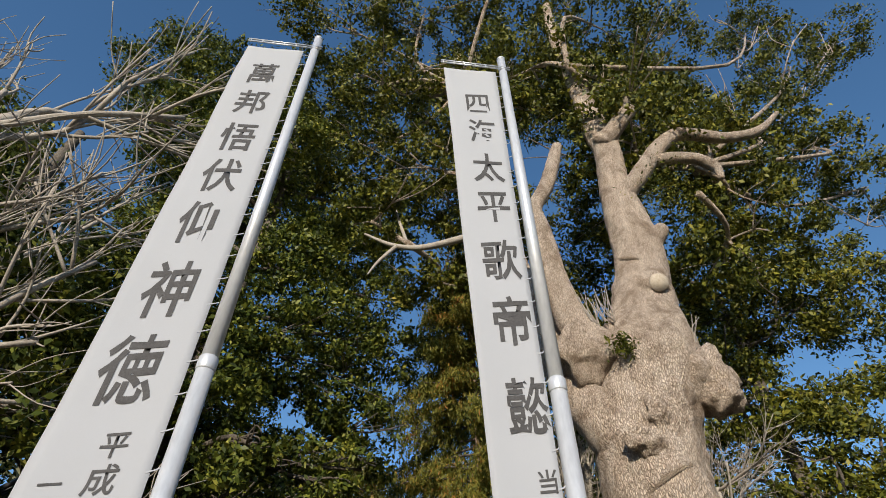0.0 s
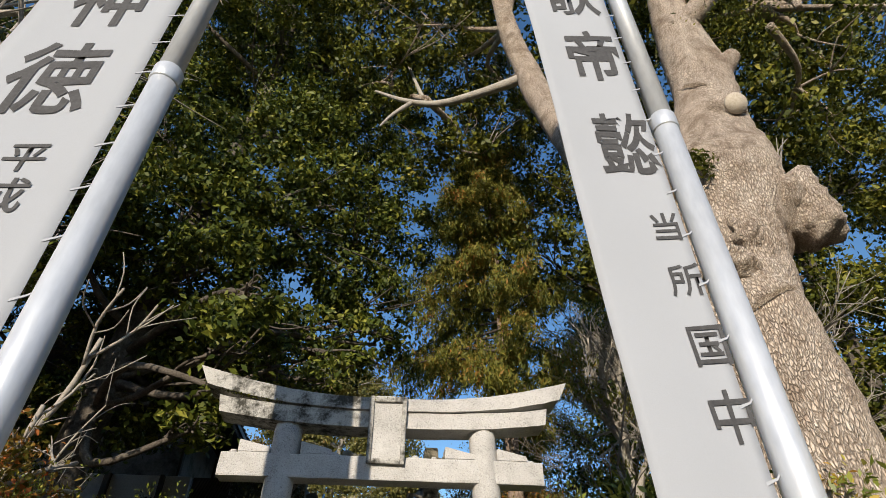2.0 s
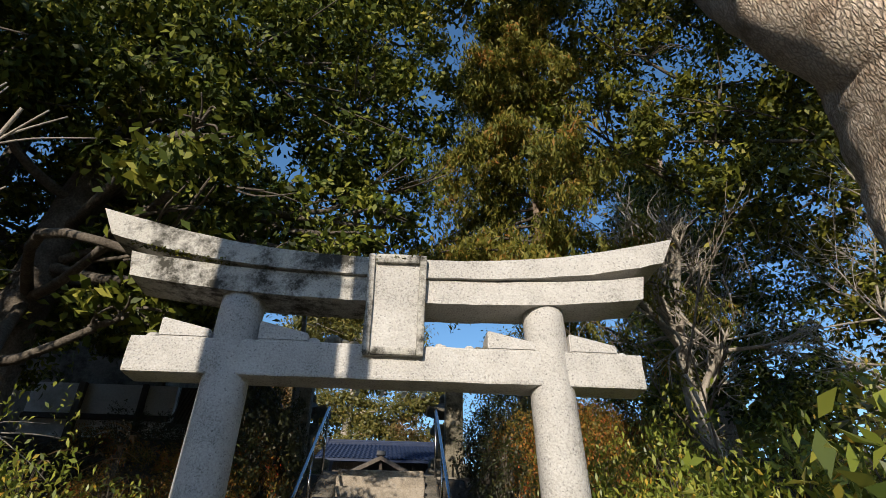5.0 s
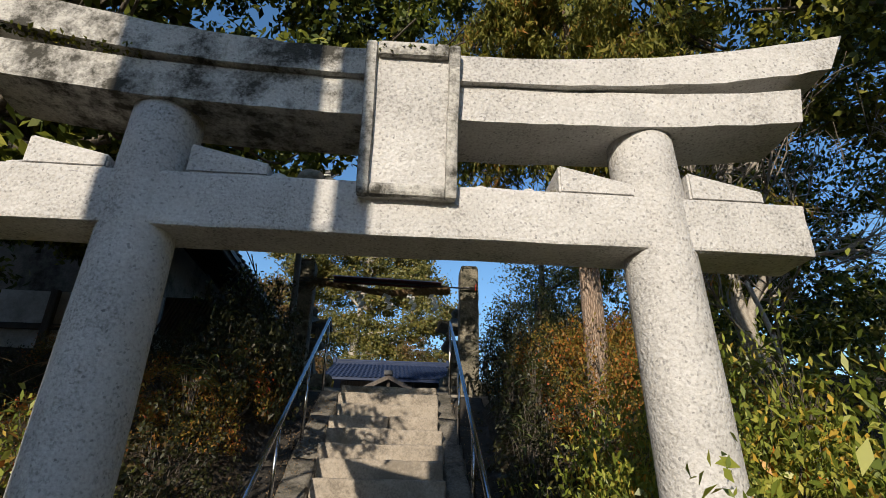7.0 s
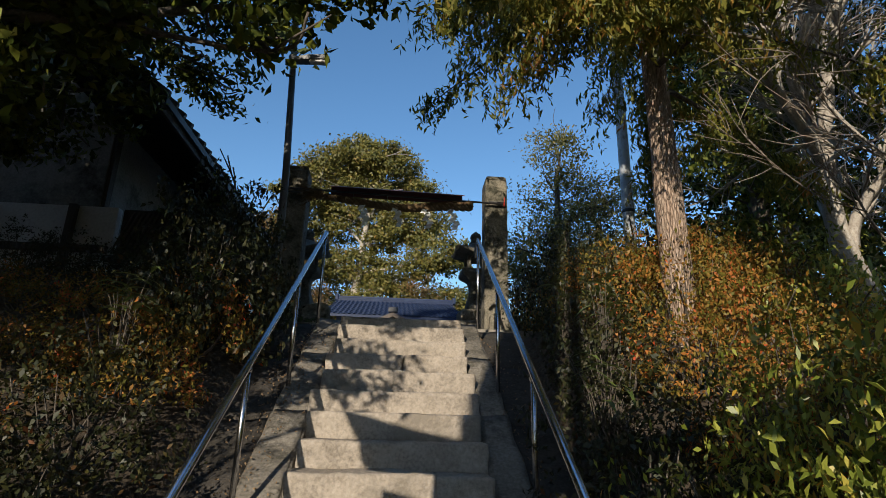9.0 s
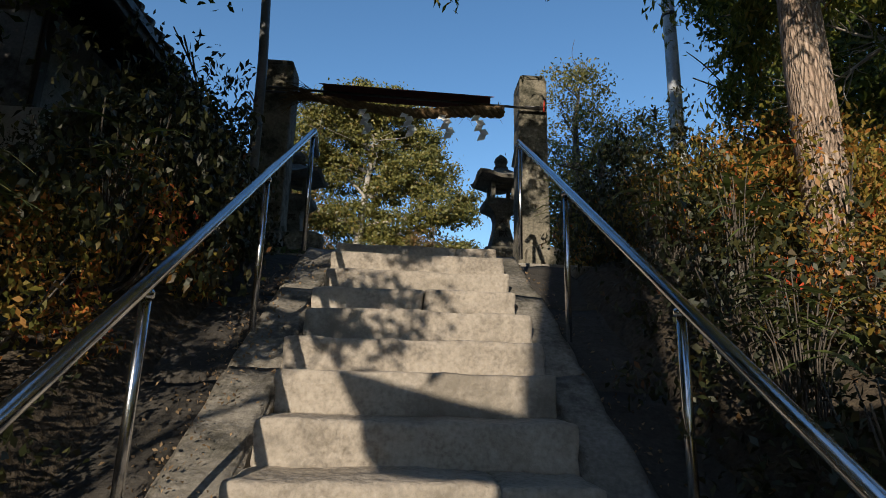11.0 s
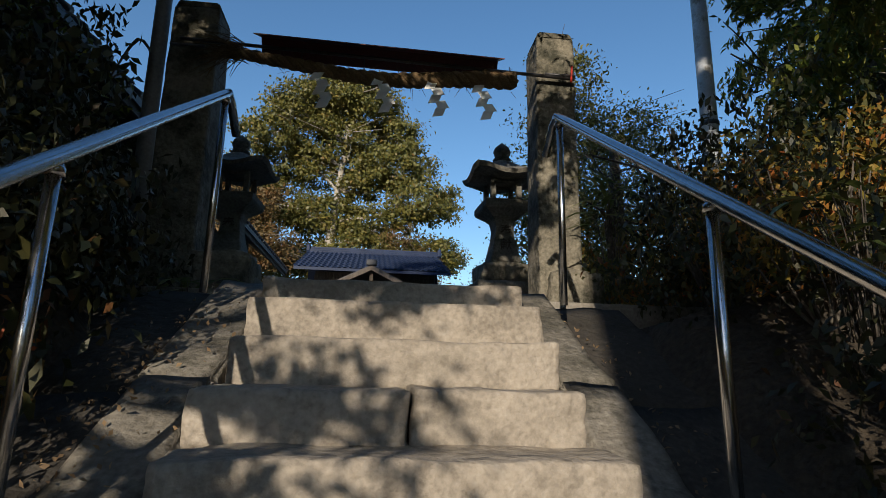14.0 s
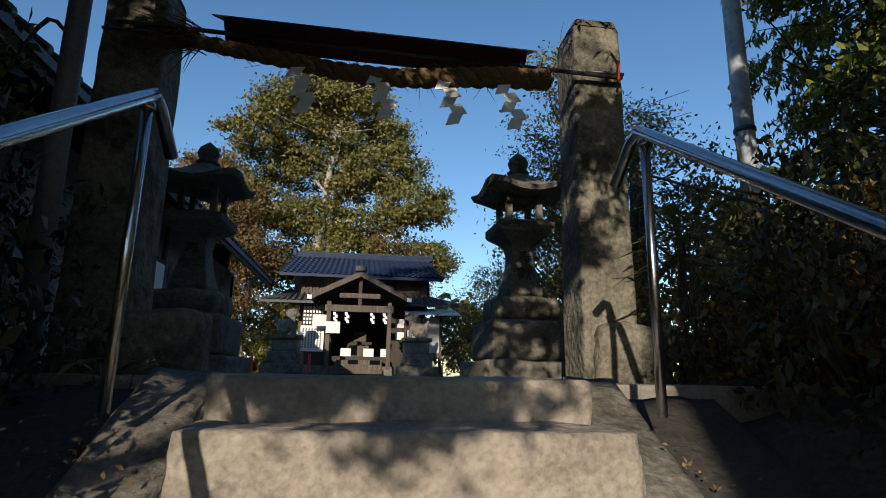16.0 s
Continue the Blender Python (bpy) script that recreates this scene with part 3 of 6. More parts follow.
def build_torii():
    o = Vector((TORII_X, TORII_Y, 1.2))
    t = thing("torii_gate", "weathered grey granite gate with a curved lintel and blank plaque", "gate", o)
    for s, x_top, x_low in ((-1, -1.02, -1.09), (1, 0.915, 1.03)):
        rows = []
        for i in range(25):
            u = i / 24
            z = 1.0 + u * 2.72
            r = 0.150 - 0.017 * u
            rows.append((x_low + (x_top - x_low) * u, z, r))
        V, F = tube_arrays([Vector((x, TORII_Y, z)) - o for x, z, r in rows], [r for x, z, r in rows], 40, 0.02, s)
        part("pillar", mesh_from("pillar", V, F, GRANITE, True), parent=t, label="round granite pillar leaning inwards")
    for a, b, mat in ((-1.0, -0.002, GRANITE_OLD), (0.002, 1.0, GRANITE)):
        curve_beam("lower_lintel", 1.63, 3.685, 0.10, 0.165, 0.165, 0.30, t, mat, o, 0.03, 2.6, 1, -0.07, a, b)
        curve_beam("top_lintel", 1.80, 3.853, 0.20, 0.125, 0.19, 0.36, t, mat, o, 0.10, 2.6, 2, -0.07, a, b)
    part("tie_beam", bm_mesh("tie_beam", rough_box(-1.60 - o.x, 1.50 - o.x, 4.99 - o.y, 5.21 - o.y, 3.195 - o.z, 3.415 - o.z, 0.014, 24, 0.005), GRANITE), parent=t)
    for x, w in ((-1.30, -1), (-0.72, 1), (0.68, -1), (1.20, 1)):
        a, b = (0.055, 0.125) if w > 0 else (0.125, 0.055)
        bm = prism([(x - 0.15 - o.x, 3.417 - o.z), (x + 0.15 - o.x, 3.417 - o.z), (x + 0.15 - o.x, 3.417 + (a if w > 0 else b) - o.z), (x - 0.15 - o.x, 3.417 + (b if w > 0 else a) - o.z)],
                   5.0 - o.y, 5.2 - o.y, "y", 0.008)
        part("wedge", bm_mesh("wedge", bm, GRANITE), parent=t)
    # plaque, leaning forward a little
    pl = part("plaque", bm_mesh("plaque", rough_box(-0.185, 0.185, 0.03, 0.13, -0.325, 0.325, 0.02, 6, 0.005), GRANITE), parent=t, label="rectangular granite plaque with a raised border")
    pl.location = Vector((-0.055, 4.90, 3.655)) - o
    pl.rotation_euler = (radians(7), 0, 0)
    for nm, b in (("border", (-0.185, -0.14, 0.0, 0.04, -0.325, 0.325)), ("border", (0.14, 0.185, 0.0, 0.04, -0.325, 0.325)),
                  ("border", (-0.139, 0.139, 0.0, 0.04, 0.265, 0.325)), ("border", (-0.139, 0.139, 0.0, 0.04, -0.325, -0.275))):
        part(nm, bm_mesh(nm, rough_box(*b, 0.014, 5, 0.004), GRANITE_OLD), parent=pl)
    rng = random.Random(3)
    for x in (-1.50, -0.55, -0.42, -0.30, -0.36, 0.18, 0.24, 0.42, 0.48, 0.55, 0.62, 1.36, 1.40):
        bm = bmesh.new()
        bmesh.ops.create_icosphere(bm, subdivisions=2, radius=1)
        s = rng.uniform(0.022, 0.045)
        for v in bm.verts:
            v.co = Vector((v.co.x * s * 1.25, v.co.y * s, v.co.z * s * 0.75)) + Vector(noise.noise_vector(v.co * 1.3 + Vector((x * 9, 0, 0)))) * s * 0.35
        st = new("pebble", bm_mesh("pebble", bm, rng.choice((GRANITE, DARK_STONE)), True))
        st.location = (x, rng.uniform(5.03, 5.10), 3.415 + s * 0.68)
        tagged(st, "small rounded stone resting on the gate's tie beam", "stone", "stones tossed onto the gate")
    moss = np.random.default_rng(8)
    c = np.stack([np.concatenate([moss.uniform(-0.19, 0.08, 260), moss.uniform(-1.75, -1.1, 240)]), np.concatenate([moss.normal(4.90, 0.02, 260), moss.normal(4.95, 0.02, 240)]),
                  np.concatenate([moss.normal(3.955, 0.012, 260), 3.87 + 0.17 * np.abs(moss.uniform(0.55, 0.95, 240)) ** 2.6 - 0.01]) ], 1)
    c[260:, 2] = 3.853 + 0.20 * (np.abs(c[260:, 0] + 0.07) / 1.8) ** 2.6 + moss.normal(0, 0.006, 240)
    m = new("moss_tuft", leaf_mesh("moss_tuft", c, 0.028, LEAF_CAMPHOR, moss, 0.5))
    tagged(m, "olive green moss tufts clinging to the gate", "moss", kind="stuff")


build_torii()


# ---- flagpoles and banners ----
def glyph_mesh(char, size, bold=0.012):
    """The outline of one written character as a filled mesh, centred, size metres high."""
    cu = bpy.data.curves.new("glyph", "FONT")
    cu.body = char
    cu.align_x, cu.align_y = "CENTER", "CENTER"
    cu.size = size * 1.06
    cu.offset = bold * size
    cu.resolution_u = 3
    ob = new("glyph", cu)
    dg = bpy.context.evaluated_depsgraph_get()
    me = bpy.data.meshes.new_from_object(ob.evaluated_get(dg))
    bpy.data.objects.remove(ob)
    if len(me.vertices):
        co = np.empty(len(me.vertices) * 3)
        me.vertices.foreach_get("co", co)
        co = co.reshape(-1, 3)
        mid = (co.max(0) + co.min(0)) / 2
        co -= mid
        me.vertices.foreach_set("co", co.reshape(-1))
    return me


def build_flagpole(x, y, label):
    o = Vector((x, y, 0.3))
    t = thing("flagpole", label, "flagpole", o, group="pair of banner poles")
    V, F = tube_arrays([(0, 0, -0.1), (0, 0, 3.9)], [0.072, 0.070], 24)
    part("lower_tube", mesh_from("lower_tube", V, F, STEEL_PAINT, True), parent=t)
    V, F = tube_arrays([(0, 0, 3.9), (0, 0, 9.72)], [0.066, 0.060], 24)
    part("upper_tube", mesh_from("upper_tube", V, F, STEEL_PAINT, True), parent=t)
    part("joint_collar", bm_mesh("joint_collar", lathe([(0.071, 3.86), (0.077, 3.87), (0.077, 3.97), (0.067, 3.985)], 24), STEEL_PAINT, True), parent=t)
    part("cap", bm_mesh("cap", lathe([(0.062, 9.70), (0.066, 9.74), (0.05, 9.775), (0.02, 9.79)], 20), STEEL_PAINT, True), parent=t)
    part("base", bm_mesh("base", rough_box(-0.2, 0.2, -0.2, 0.2, -0.15, 0.18, 0.02, 4, 0.01), CONCRETE), parent=t)
    for dz in (9.30, 9.36):
        V, F = tube_arrays([(0.10, -0.05, dz + 0.04), (-0.95, -0.05, dz + 0.06)], [0.012, 0.012], 8)
        part("cross_arm", mesh_from("cross_arm", V, F, STEEL_PAINT, True), parent=t)
    for k in range(5):
        V, F = tube_arrays([(-0.27 - k * 0.16, -0.05, 9.33), (-0.27 - k * 0.16, -0.05, 9.42)], [0.008, 0.008], 6)
        part("rung", mesh_from("rung", V, F, STEEL_PAINT, True), parent=t)


def banner_point(side, u, z):
    """Place on a banner: u runs from its outer edge to the lacing."""
    k = (9.60 - z) / 7.8
    if side < 0:
        left, right = -2.35 + 0.03 * k, -1.56 + 0.03 * k
    else:
        left, right = 0.50 + 0.36 * k, 1.285 + 0.02 * k
    belly = 0.012 * math.sin(2.1 * z + side) * (1 - u) + 0.008 * math.sin(1.3 * z + 5 * u) + 0.003 * math.sin(7 * z) * (1 - u)
    return Vector((left + (right - left) * u, 1.43 + belly, z))


def build_banner(side, label, text, small):
    t = thing("banner", label, "banner", banner_point(side, 0.5, 1.85), group="pair of tall shrine banners")
    o = t.location.copy()
    nz, nx = 120, 10
    V = [banner_point(side, i / nx, 9.60 - 7.78 * j / nz) - o for j in range(nz + 1) for i in range(nx + 1)]
    F = [(j * (nx + 1) + i, j * (nx + 1) + i + 1, (j + 1) * (nx + 1) + i + 1, (j + 1) * (nx + 1) + i) for j in range(nz) for i in range(nx)]
    me = mesh_from("cloth", V, F, CLOTH, True)
    cloth = part("cloth", me, parent=t)
    md = cloth.modifiers.new("thick", "SOLIDIFY")
    md.thickness = 0.002
    for j in range(27):
        z = 9.45 - j * 0.29
        a = banner_point(side, 1.0, z)
        px = -1.41 if side < 0 else 1.40
        b = Vector((px - 0.072, 1.42, z + 0.03))
        W = 0.007
        V = [a + Vector((-0.03, -0.004, W)) - o, a + Vector((-0.03, -0.004, -W)) - o, a.lerp(b, 0.55) + Vector((0, -0.006, -W * 0.6)) - o, b + Vector((0, 0, -W * 0.4)) - o,
             b + Vector((0, 0, W)) - o, a.lerp(b, 0.45) + Vector((0, -0.006, W)) - o]
        me = mesh_from("lacing_loop", V, [(0, 1, 2, 5), (5, 2, 3, 4)], CLOTH)
        lp = part("lacing_loop", me, parent=t)
        md = lp.modifiers.new("thick", "SOLIDIFY")
        md.thickness = 0.004
    for ch, u, z, size in text + small:
        g = glyph_mesh(ch, size * (0.88 if size > 0.3 else 1.0), 0.016 if size > 0.3 else 0.012)
        if not len(g.vertices):
            continue
        width = (banner_point(side, 1, z) - banner_point(side, 0, z)).x
        co = np.empty(len(g.vertices) * 3)
        g.vertices.foreach_get("co", co)
        out = []
        tall = 1.42 if size > 0.3 else 1.05
        for cx, cy, _ in co.reshape(-1, 3):
            p = banner_point(side, u + cx * 0.95 / width, z + cy * tall + cx * 0.12)
            p.y -= 0.007
            p += Vector(noise.noise_vector(Vector((cx * 22, cy * 22, z)))) * 0.006 * (1 if size > 0.3 else 0.5)
            p.y = banner_point(side, u + cx * 0.95 / width, z + cy * tall).y - 0.007
            out.append(p - o)
        g.vertices.foreach_set("co", np.array(out).reshape(-1))
        g.materials.clear()
        g.materials.append(INK)
        g.update()
        part("lettering", g, parent=t, label="brush-written black character")


build_flagpole(-1.41, 1.43, "tall galvanised steel pole holding a white banner")
build_flagpole(1.40, 1.43, "tall galvanised steel pole in front of the camphor trunk")
LEFT_TEXT = [("萬", 0.47, 8.84, 0.44), ("邦", 0.49, 8.10, 0.44), ("悟", 0.51, 7.32, 0.45), ("伏", 0.52, 6.58, 0.45), ("仰", 0.51, 5.83, 0.47), ("神", 0.50, 4.97, 0.50), ("徳", 0.47, 4.16, 0.50)]
LEFT_SMALL = [("平", 0.62, 3.54, 0.19), ("成", 0.63, 3.30, 0.20), ("二", 0.62, 3.10, 0.16), ("十", 0.64, 2.93, 0.17), ("八", 0.62, 2.75, 0.17), ("一", 0.26, 3.25, 0.15), ("月", 0.26, 3.02, 0.17)]
RIGHT_TEXT = [("四", 0.56, 8.65, 0.42), ("海", 0.58, 7.96, 0.43), ("太", 0.59, 7.17, 0.44), ("平", 0.59, 6.45, 0.44), ("歌", 0.59, 5.64, 0.44), ("帝", 0.63, 4.88, 0.44), ("懿", 0.68, 4.03, 0.40)]
RIGHT_SMALL = [("当", 0.82, 3.42, 0.17), ("所", 0.84, 3.10, 0.17), ("国", 0.85, 2.76, 0.19), ("中", 0.84, 2.45, 0.21)]
build_banner(-1, "white cloth shrine banner with black brush writing laced to a pole", LEFT_TEXT, LEFT_SMALL)
build_banner(1, "white cloth banner with black brush writing before the camphor tree", RIGHT_TEXT, RIGHT_SMALL)


# ---- camphor tree ----
def ball_blob(name, centre, radii, material, parent, o, seed, bump=0.2, sub=4):
    bm = bmesh.new()
    bmesh.ops.create_icosphere(bm, subdivisions=sub, radius=1)
    for v in bm.verts:
        n = v.co.copy()
        k = 1 + bump * noise.noise(n * 1.7 + Vector((seed, 0, 0))) + bump * 0.5 * noise.noise(n * 5 + Vector((seed, 0, 0)))
        v.co = Vector((n.x * radii[0], n.y * radii[1], n.z * radii[2])) * k + Vector(centre) - o
    return part(name, bm_mesh(name, bm, material, True), parent=parent)


def build_camphor():
    rng = np.random.default_rng(11)
    o = Vector((3.3, 3.5, 0.3))
    t = thing("camphor_tree", "massive old pollarded camphor with pale furrowed bark and burls", "tree", o)
    def run(name, pts, radii, wob, sides=26, mat=BARK, label=""):
        p, r = smooth_path(pts, radii, 12)
        V, F = tube_arrays([q - o for q in p], r, sides, wob, len(pts))
        return part(name, mesh_from(name, V, F, mat, True), parent=t, label=label)
    profile = ((3.30, 0.2, 0.78), (3.18, 2.6, 0.66), (3.13, 4.2, 0.60), (3.16, 4.75, 0.62), (3.23, 5.2, 0.66), (3.40, 5.8, 0.70), (3.55, 6.3, 0.64), (3.66, 6.8, 0.50), (3.82, 7.45, 0.42), (3.90, 8.2, 0.40), (3.92, 8.8, 0.36),
               (3.91, 9.85, 0.27), (4.00, 10.9, 0.27), (3.95, 11.7, 0.27), (3.90, 12.9, 0.21), (3.81, 14.4, 0.19), (3.73, 16.3, 0.15), (3.80, 18.2, 0.10))
    eye, far = Vector((-0.05, -2.5, 1.71)), 1.08
    trunk = [eye + (Vector((x, 3.5, z)) - eye) * far if z > 1 else Vector((x * far, 3.98, z)) for x, z, r in profile]
    run("trunk", trunk, [r * far for x, z, r in profile], 0.16, 40)
    run("limb", [(3.35, 3.6, 4.3), (3.0, 3.9, 5.2), (2.72, 4.25, 6.0), (2.60, 4.6, 7.2), (2.35, 5.0, 8.8), (2.15, 5.4, 10.6), (1.95, 5.6, 12.5), (1.7, 5.5, 15.0), (1.5, 5.4, 18.5)],
        [0.42, 0.40, 0.34, 0.29, 0.26, 0.23, 0.20, 0.17, 0.10], 0.15, 26)
    run("branch", [(2.15, 5.4, 10.6), (1.4, 5.8, 10.55), (0.6, 6.2, 10.6), (-0.05, 6.3, 10.7), (-0.7, 6.5, 11.2)], [0.10, 0.085, 0.07, 0.05, 0.025], 0.1, 10, BARK_PALE)
    run("branch", [(0.05, 6.3, 10.68), (-0.3, 6.1, 10.0), (-0.5, 5.9, 9.4)], [0.05, 0.035, 0.015], 0.1, 8, BARK_PALE)
    run("branch", [(0.3, 6.25, 10.65), (0.05, 6.5, 11.8), (-0.15, 6.6, 12.7)], [0.05, 0.035, 0.015], 0.1, 8, BARK_PALE)
    run("limb", [(3.35, 4.0, 6.0), (2.85, 4.0, 6.8), (2.64, 4.0, 7.8), (2.53, 4.0, 9.14), (2.49, 4.0, 9.6), (2.80, 4.0, 10.3), (3.06, 4.0, 11.1), (3.25, 4.0, 11.75)], [0.34, 0.27, 0.21, 0.17, 0.16, 0.15, 0.14, 0.11], 0.14, 16)
    run("limb", [(4.10, 3.9, 9.9), (4.45, 3.7, 10.25), (4.96, 3.6, 11.0), (5.46, 3.6, 11.7), (6.0, 3.6, 12.1), (6.9, 3.6, 12.1), (7.9, 3.6, 12.55), (8.8, 3.6, 13.5)], [0.22, 0.19, 0.18, 0.17, 0.15, 0.13, 0.11, 0.05], 0.14, 12)
    run("limb", [(4.90, 3.6, 10.9), (5.3, 3.55, 11.0), (5.93, 3.55, 11.1), (6.27, 3.55, 10.86), (6.26, 3.55, 10.5)], [0.14, 0.13, 0.12, 0.10, 0.05], 0.14, 10)
    run("stub", [(4.15, 3.8, 11.7), (4.54, 3.6, 12.17), (4.89, 3.5, 12.7)], [0.22, 0.18, 0.17], 0.12, 14)
    run("snag", [(4.87, 3.5, 12.65), (5.02, 3.5, 13.6)], [0.11, 0.05], 0.2, 8, BARK_BROWN, "dead brown snag on a cut limb")
    run("stub", [(4.02, 3.9, 8.15), (4.30, 3.75, 8.55), (4.62, 3.65, 8.95)], [0.32, 0.20, 0.13], 0.2, 18)
    ball_blob("stub", (3.97, 3.60, 7.46), (0.26, 0.27, 0.27), BARK, t, o, 4.0, 0.12)
    run("cut_face", [(3.98, 3.42, 7.39), (3.965, 3.335, 7.345)], [0.145, 0.14], 0.03, 18, CUT_WOOD, "pale sawn face of a cut limb")
    ball_blob("burl", (4.22, 3.65, 5.85), (0.44, 0.42, 0.46), BARK, t, o, 2.0, 0.35)
    ball_blob("burl", (4.36, 3.55, 5.58), (0.27, 0.30, 0.26), BARK, t, o, 3.0, 0.3)
    ball_blob("burl", (2.80, 3.8, 6.30), (0.42, 0.36, 0.48), BARK, t, o, 5.0, 0.35)
    ball_blob("burl", (3.02, 3.32, 4.75), (0.20, 0.16, 0.16), BARK, t, o, 7.0, 0.4)
    ball_blob("burl", (3.30, 3.35, 5.15), (0.16, 0.14, 0.22), BARK, t, o, 8.0, 0.4)
    sprigs = []
    for bx, by, bz in ((4.20, 3.6, 6.25), (4.10, 3.55, 6.25), (2.95, 3.7, 6.75), (3.2, 3.6, 6.7)):
        for _ in range(9):
            a = Vector((bx, by, bz)) + Vector(rng.normal(size=3)) * 0.06
            e = a + Vector((rng.normal() * 0.14, rng.normal() * 0.1, rng.uniform(0.4, 0.75)))
            sprigs.append(([a - o, a.lerp(e, 0.5) + Vector(rng.normal(size=3)) * 0.03 - o, e - o], [0.011, 0.008, 0.004]))
    part("twigwork", tubes_mesh("twigwork", sprigs, BARK_PALE, 5, 0, 3), parent=t)
    blobs = [(5.2, 4.2, 12.6, 1.5, 1.4, 1.0), (6.6, 4.6, 13.4, 1.6, 1.4, 1.2), (4.9, 4.4, 14.6, 1.5, 1.4, 1.2), (7.6, 5.0, 11.6, 1.3, 1.3, 1.0), (3.2, 4.6, 16.2, 1.6, 1.5, 1.2),
             (6.2, 5.4, 16.4, 1.9, 1.6, 1.3), (1.8, 6.4, 16.8, 1.9, 1.6, 1.3), (0.4, 6.6, 14.2, 1.4, 1.3, 0.9), (-0.6, 6.8, 12.0, 1.0, 1.0, 0.7), (8.4, 5.6, 14.4, 1.5, 1.3, 1.2),
             (0.2, 7.4, 18.2, 2.0, 1.6, 1.3), (4.4, 6.6, 19.0, 2.2, 1.8, 1.3), (8.2, 6.8, 18.0, 2.0, 1.8, 1.4), (6.9, 5.2, 9.9, 1.2, 1.1, 0.8), (1.0, 7.6, 10.9, 0.9, 0.8, 0.7), (-1.6, 7.6, 15.6, 1.7, 1.4, 1.1), (2.6, 7.6, 13.4, 1.5, 1.3, 1.1), (1.2, 8.2, 15.4, 1.6, 1.4, 1.2),
             (5.6, 7.0, 13.8, 1.6, 1.4, 1.2), (10.4, 7.0, 14.0, 1.8, 1.6, 1.5), (3.0, 7.4, 20.5, 2.2, 1.8, 1.4), (-2.6, 7.8, 19.0, 2.0, 1.7, 1.4), (0.4, 4.8, 20.2, 1.9, 1.6, 1.2), (3.2, 4.4, 21.2, 1.9, 1.6, 1.2), (6.0, 4.6, 20.0, 1.9, 1.7, 1.3), (-2.2, 5.4, 19.6, 1.9, 1.6, 1.3), (8.6, 5.4, 20.6, 1.8, 1.6, 1.3), (5.0, 5.4, 17.4, 1.7, 1.5, 1.2), (-0.8, 5.8, 16.8, 1.5, 1.3, 1.1), (11.4, 6.4, 17.4, 1.9, 1.7, 1.5), (2.2, 4.8, 15.0, 1.0, 0.9, 0.7), (13.7, 5.5, 20.7, 1.5, 1.4, 1.2), (18.3, 6.0, 25.3, 1.4, 1.3, 1.1), (12.6, 6.0, 16.2, 1.3, 1.2, 1.0), (13.9, 6.0, 24.7, 1.5, 1.4, 1.2), (14.8, 7.0, 15.8, 1.4, 1.3, 1.1)]
    roots = [(4.1, 3.5, 12.0), (3.8, 3.5, 14.5), (6.5, 4.3, 11.9), (1.9, 5.6, 12.5), (1.6, 5.45, 16.5), (5.6, 4.0, 11.7), (5.8, 3.8, 10.3), (0.3, 6.2, 10.7)]
    runs = [([Vector(p) - o for p in ps], rs) for ps, rs in branch_runs(roots, blobs, rng, 0.075, twigs=4)]
    part("branchwork", tubes_mesh("branchwork", runs, BARK, 6, 0.05, 4), parent=t)
    pts, ways = clump_points(blobs, 90, 0.19, 23, rng)
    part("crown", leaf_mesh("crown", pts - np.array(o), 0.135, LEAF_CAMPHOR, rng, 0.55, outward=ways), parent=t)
    ivy = np.array((4.95, 3.6, 9.9)) + rng.normal(size=(900, 3)) * np.array((0.30, 0.25, 0.42)) - np.array(o)
    moss_a = np.array((3.08, 3.28, 6.08)) + rng.normal(size=(260, 3)) * np.array((0.09, 0.05, 0.10)) - np.array(o)
    part("ivy", leaf_mesh("ivy", np.concatenate([ivy, moss_a]), 0.075, LEAF_CAMPHOR, rng, 0.4), parent=t)


build_camphor()

